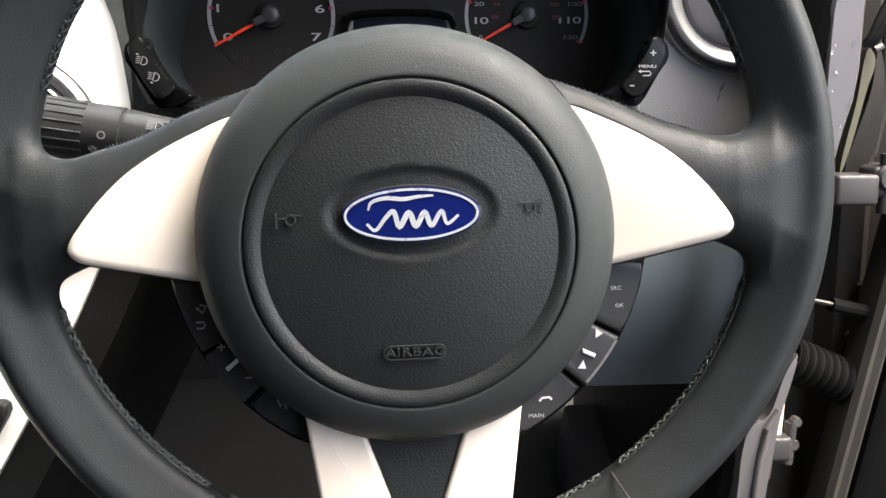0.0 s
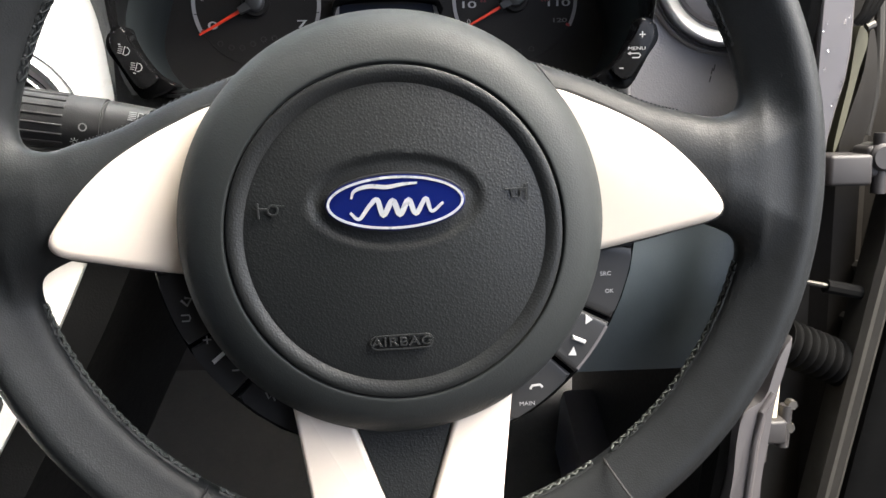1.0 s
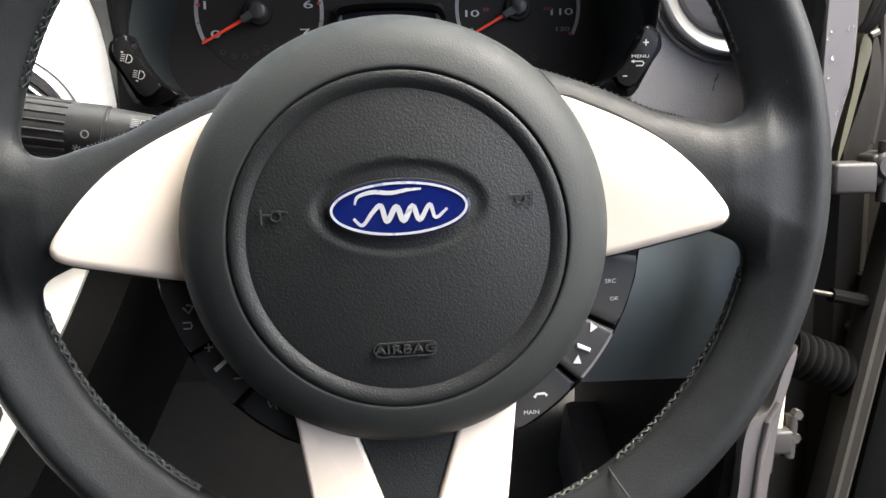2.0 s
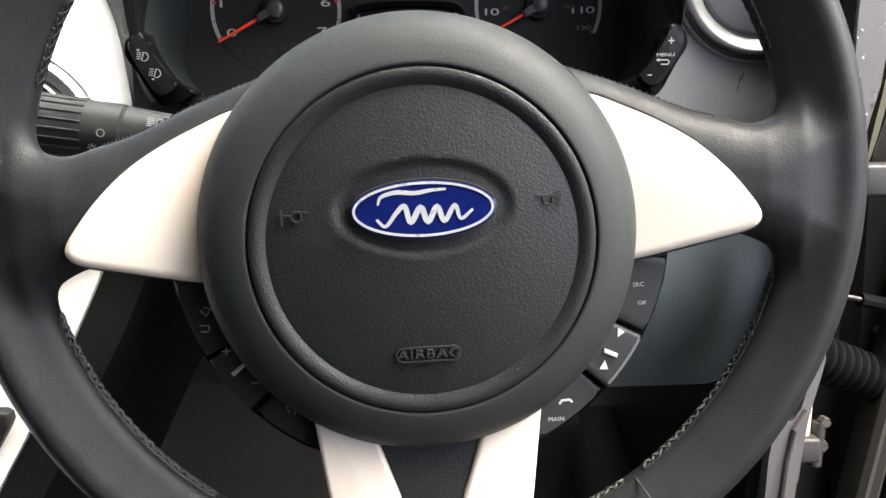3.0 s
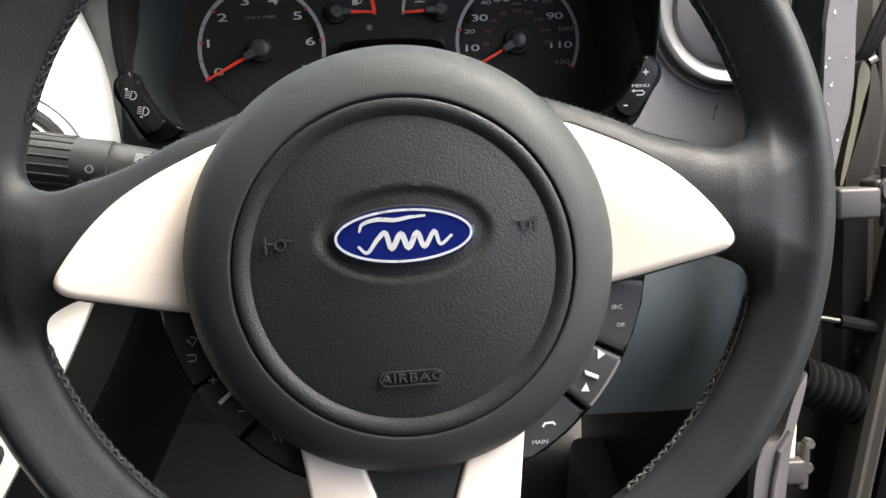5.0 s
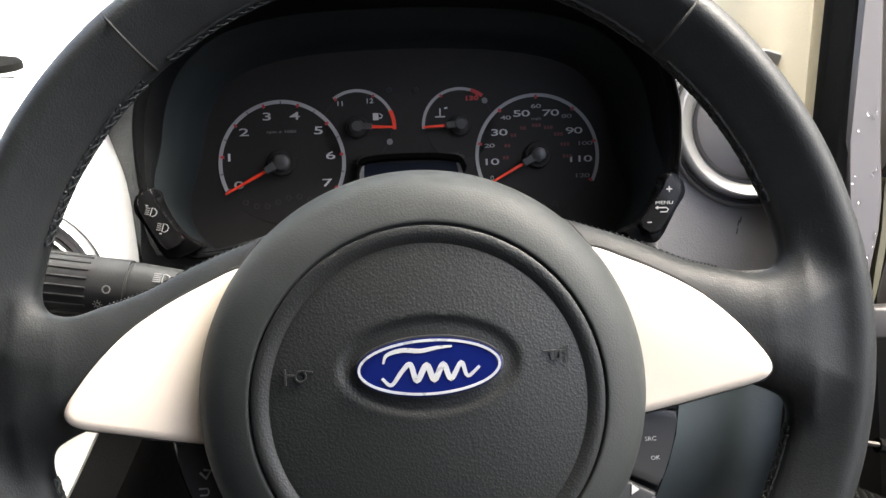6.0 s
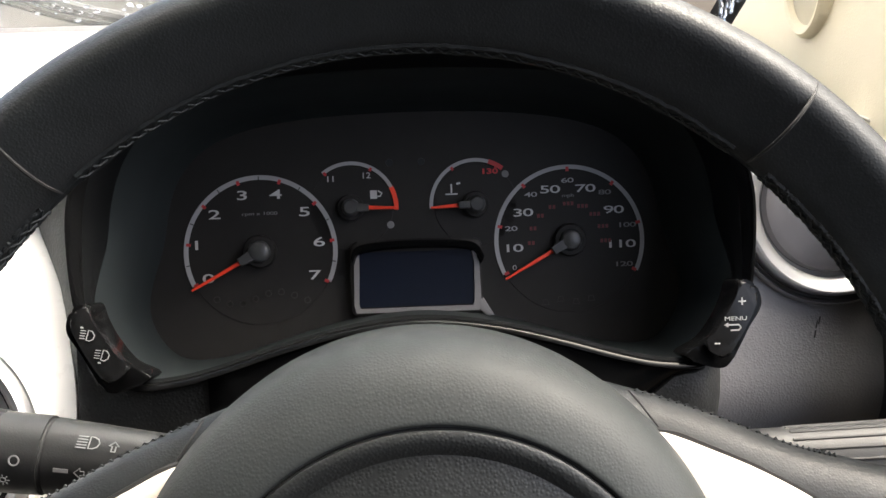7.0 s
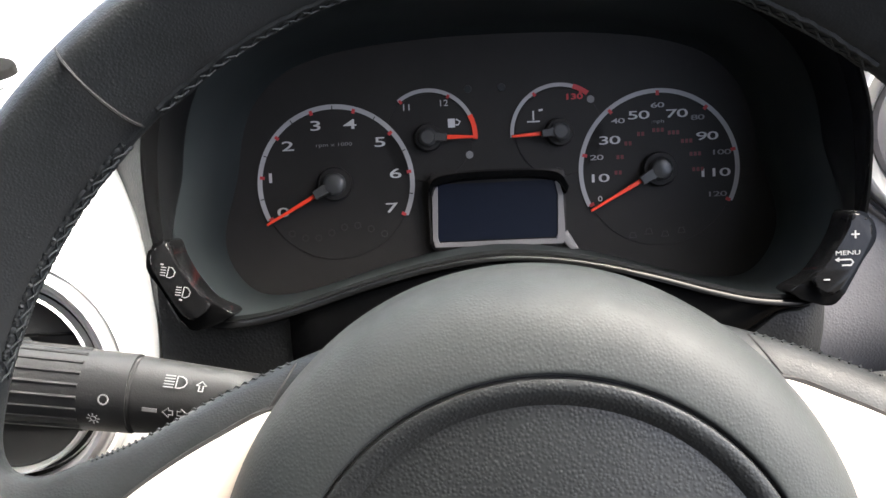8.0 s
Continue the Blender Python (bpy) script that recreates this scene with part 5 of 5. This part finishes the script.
# Out-of-view leaf, added to block low light and bounce some onto the wheel.
part("unseen_door_leaf", joined(loft([[(0.335, 0.150, z), (0.345, 0.132, z), (0.83, -0.36, z), (0.86, -0.34, z), (0.40, 0.16, z)] for z in (-0.36, 0.02)], closed=True, cap=True),
                         loft([[(0.83, -0.36, z), (0.86, -0.34, z), (0.83, -0.30, z), (0.80, -0.32, z)] for z in (0.02, 0.44)], closed=True, cap=True)), SOFT_GREY, door, "unseen grey door leaf, added to block and bounce light")
hinge = thing("upper_hinge", (0.26, 0.11, 0.0), "grey painted upper door hinge", "hinge", "door hinges")
part("leaf", box(0.2440, 0.2690, 0.100, 0.126, -0.0150, 0.0025, 0.0022, 3), HINGE, hinge)
part("knuckle", lathe([(0.0001, 0.100), (0.0065, 0.100), (0.008, 0.102), (0.008, 0.120)], 0.2760, 0.0005, 24), HINGE, hinge)
part("arm", box(0.2670, 0.2950, 0.103, 0.122, -0.0110, 0.0070, 0.003, 3), HINGE, hinge)
part("pin", tube([(0.2760, 0.106, -0.020), (0.2760, 0.106, 0.014)], 0.0042, 12), HINGE, hinge)
hinge = thing("lower_hinge", (0.24, 0.11, -0.16), "grey painted lower door hinge with a bolt", "hinge", "door hinges")
part("leaf", box(0.2092, 0.2280, 0.100, 0.122, -0.1670, -0.1525, 0.002, 3), HINGE, hinge)
part("bracket", prism([(0.2076, -0.1670), (0.2158, -0.1660), (0.2150, -0.1770), (0.2065, -0.1785)], 0.098, 0.12, 0.001, 2), STEEL, hinge)
part("knuckle", tube([(0.2295, 0.110, -0.172), (0.2310, 0.110, -0.146)], 0.0038, 14), HINGE, hinge)
part("bolt", tube([(0.2335, 0.1065, -0.1455), (0.2335, 0.112, -0.1455)], 0.0030, 6), STEEL, hinge)
part("bolt", tube([(0.2325, 0.1065, -0.1600), (0.2320, 0.112, -0.1595)], 0.0034, 6), STEEL, hinge)
strap = thing("check_strap", (0.26, 0.12, -0.08), "black door check strap with a zinc end", "check strap")
part("end", tube([(0.2390, 0.116, -0.0722), (0.2548, 0.116, -0.0756)], 0.0026, 8, squash=0.6), STEEL, strap)
part("rod", tube([(0.2540, 0.116, -0.0756), (0.2750, 0.118, -0.0806), (0.3000, 0.122, -0.0870)], 0.0042, 10), RUBBER, strap)
part("bolt", tube([(0.2860, 0.1330, -0.0690), (0.2860, 0.142, -0.0690)], 0.0036, 6), STEEL, strap)
part("bolt", tube([(0.2800, 0.1330, -0.1010), (0.2800, 0.142, -0.1010)], 0.0032, 6), STEEL, strap)
boot = thing("cable_boot", (0.25, 0.12, -0.11), "black ribbed rubber cable boot between body and door", "cable boot")
b0, b1 = Vector((0.2280, 0.118, -0.1080)), Vector((0.2760, 0.124, -0.1290))
part("bellows", tube([b0.lerp(b1, i / 96) for i in range(97)], lambda t: 0.0102 + 0.0042 * abs(math.cos(t * math.pi * 9)) ** 0.9, 24), RUBBER, boot)

# ---- footwell, cabin shell and the ground outside ----
BACK = CAR.inverted()
structure("floor", box(-1.25, 0.27, -1.9, 0.75, 0.26, 0.30), CARPET, "black carpeted car floor", "floor", local=BACK)
structure("firewall", box(-1.25, 0.28, 0.62, 0.66, 0.29, 0.90), BROWN, "dark felt firewall of the footwell", "wall", local=BACK)
structure("kick_panel", box(0.240, 0.256, 0.165, 0.75, -0.45, 0.10), SATIN, "dark kick panel beside the footwell", "wall")
structure("sill", box(0.20, 0.30, -1.0, 0.45, 0.28, 0.40, 0.01), BODY, "silver door sill", "sill", local=BACK)
# Unseen roof and walls, added to close the cabin and shape its light.
structure("ceiling", box(-1.25, 0.30, -1.3, 0.05, 1.50, 1.53), LINING, "unseen pale grey headliner that closes the cabin above", "ceiling", local=BACK)
# The side opening is kept small to hold back light from the left.
structure("wall_left", joined(box(-1.28, -1.25, -1.3, 0.75, 0.28, 0.98), box(-1.28, -1.25, -1.3, -0.05, 0.98, 1.5), box(-1.28, -1.25, -0.05, 0.50, 1.24, 1.5)), SATIN, "unseen dark passenger side, its opening narrowed to cut light", "wall", local=BACK)
structure("wall_rear", box(-1.28, 0.30, -1.33, -1.05, 0.28, 1.53), SATIN, "unseen dark wall that closes the cabin behind", "wall", local=BACK)
structure("wall_right", box(0.28, 0.31, -1.3, -0.75, 0.28, 1.5), SATIN, "unseen dark wall that closes the rear quarter", "wall", local=BACK)
structure("ground", box(-3000, 3000, -3000, 3000, -0.5, 0.0), GROUND, "wet tan gravel ground", "ground", local=BACK)
structure("scuttle", box(-1.2, 0.30, 0.665, 0.80, 0.85, 0.97, 0.02), RUBBER, "black scuttle panel below the windscreen", "scuttle", local=BACK)
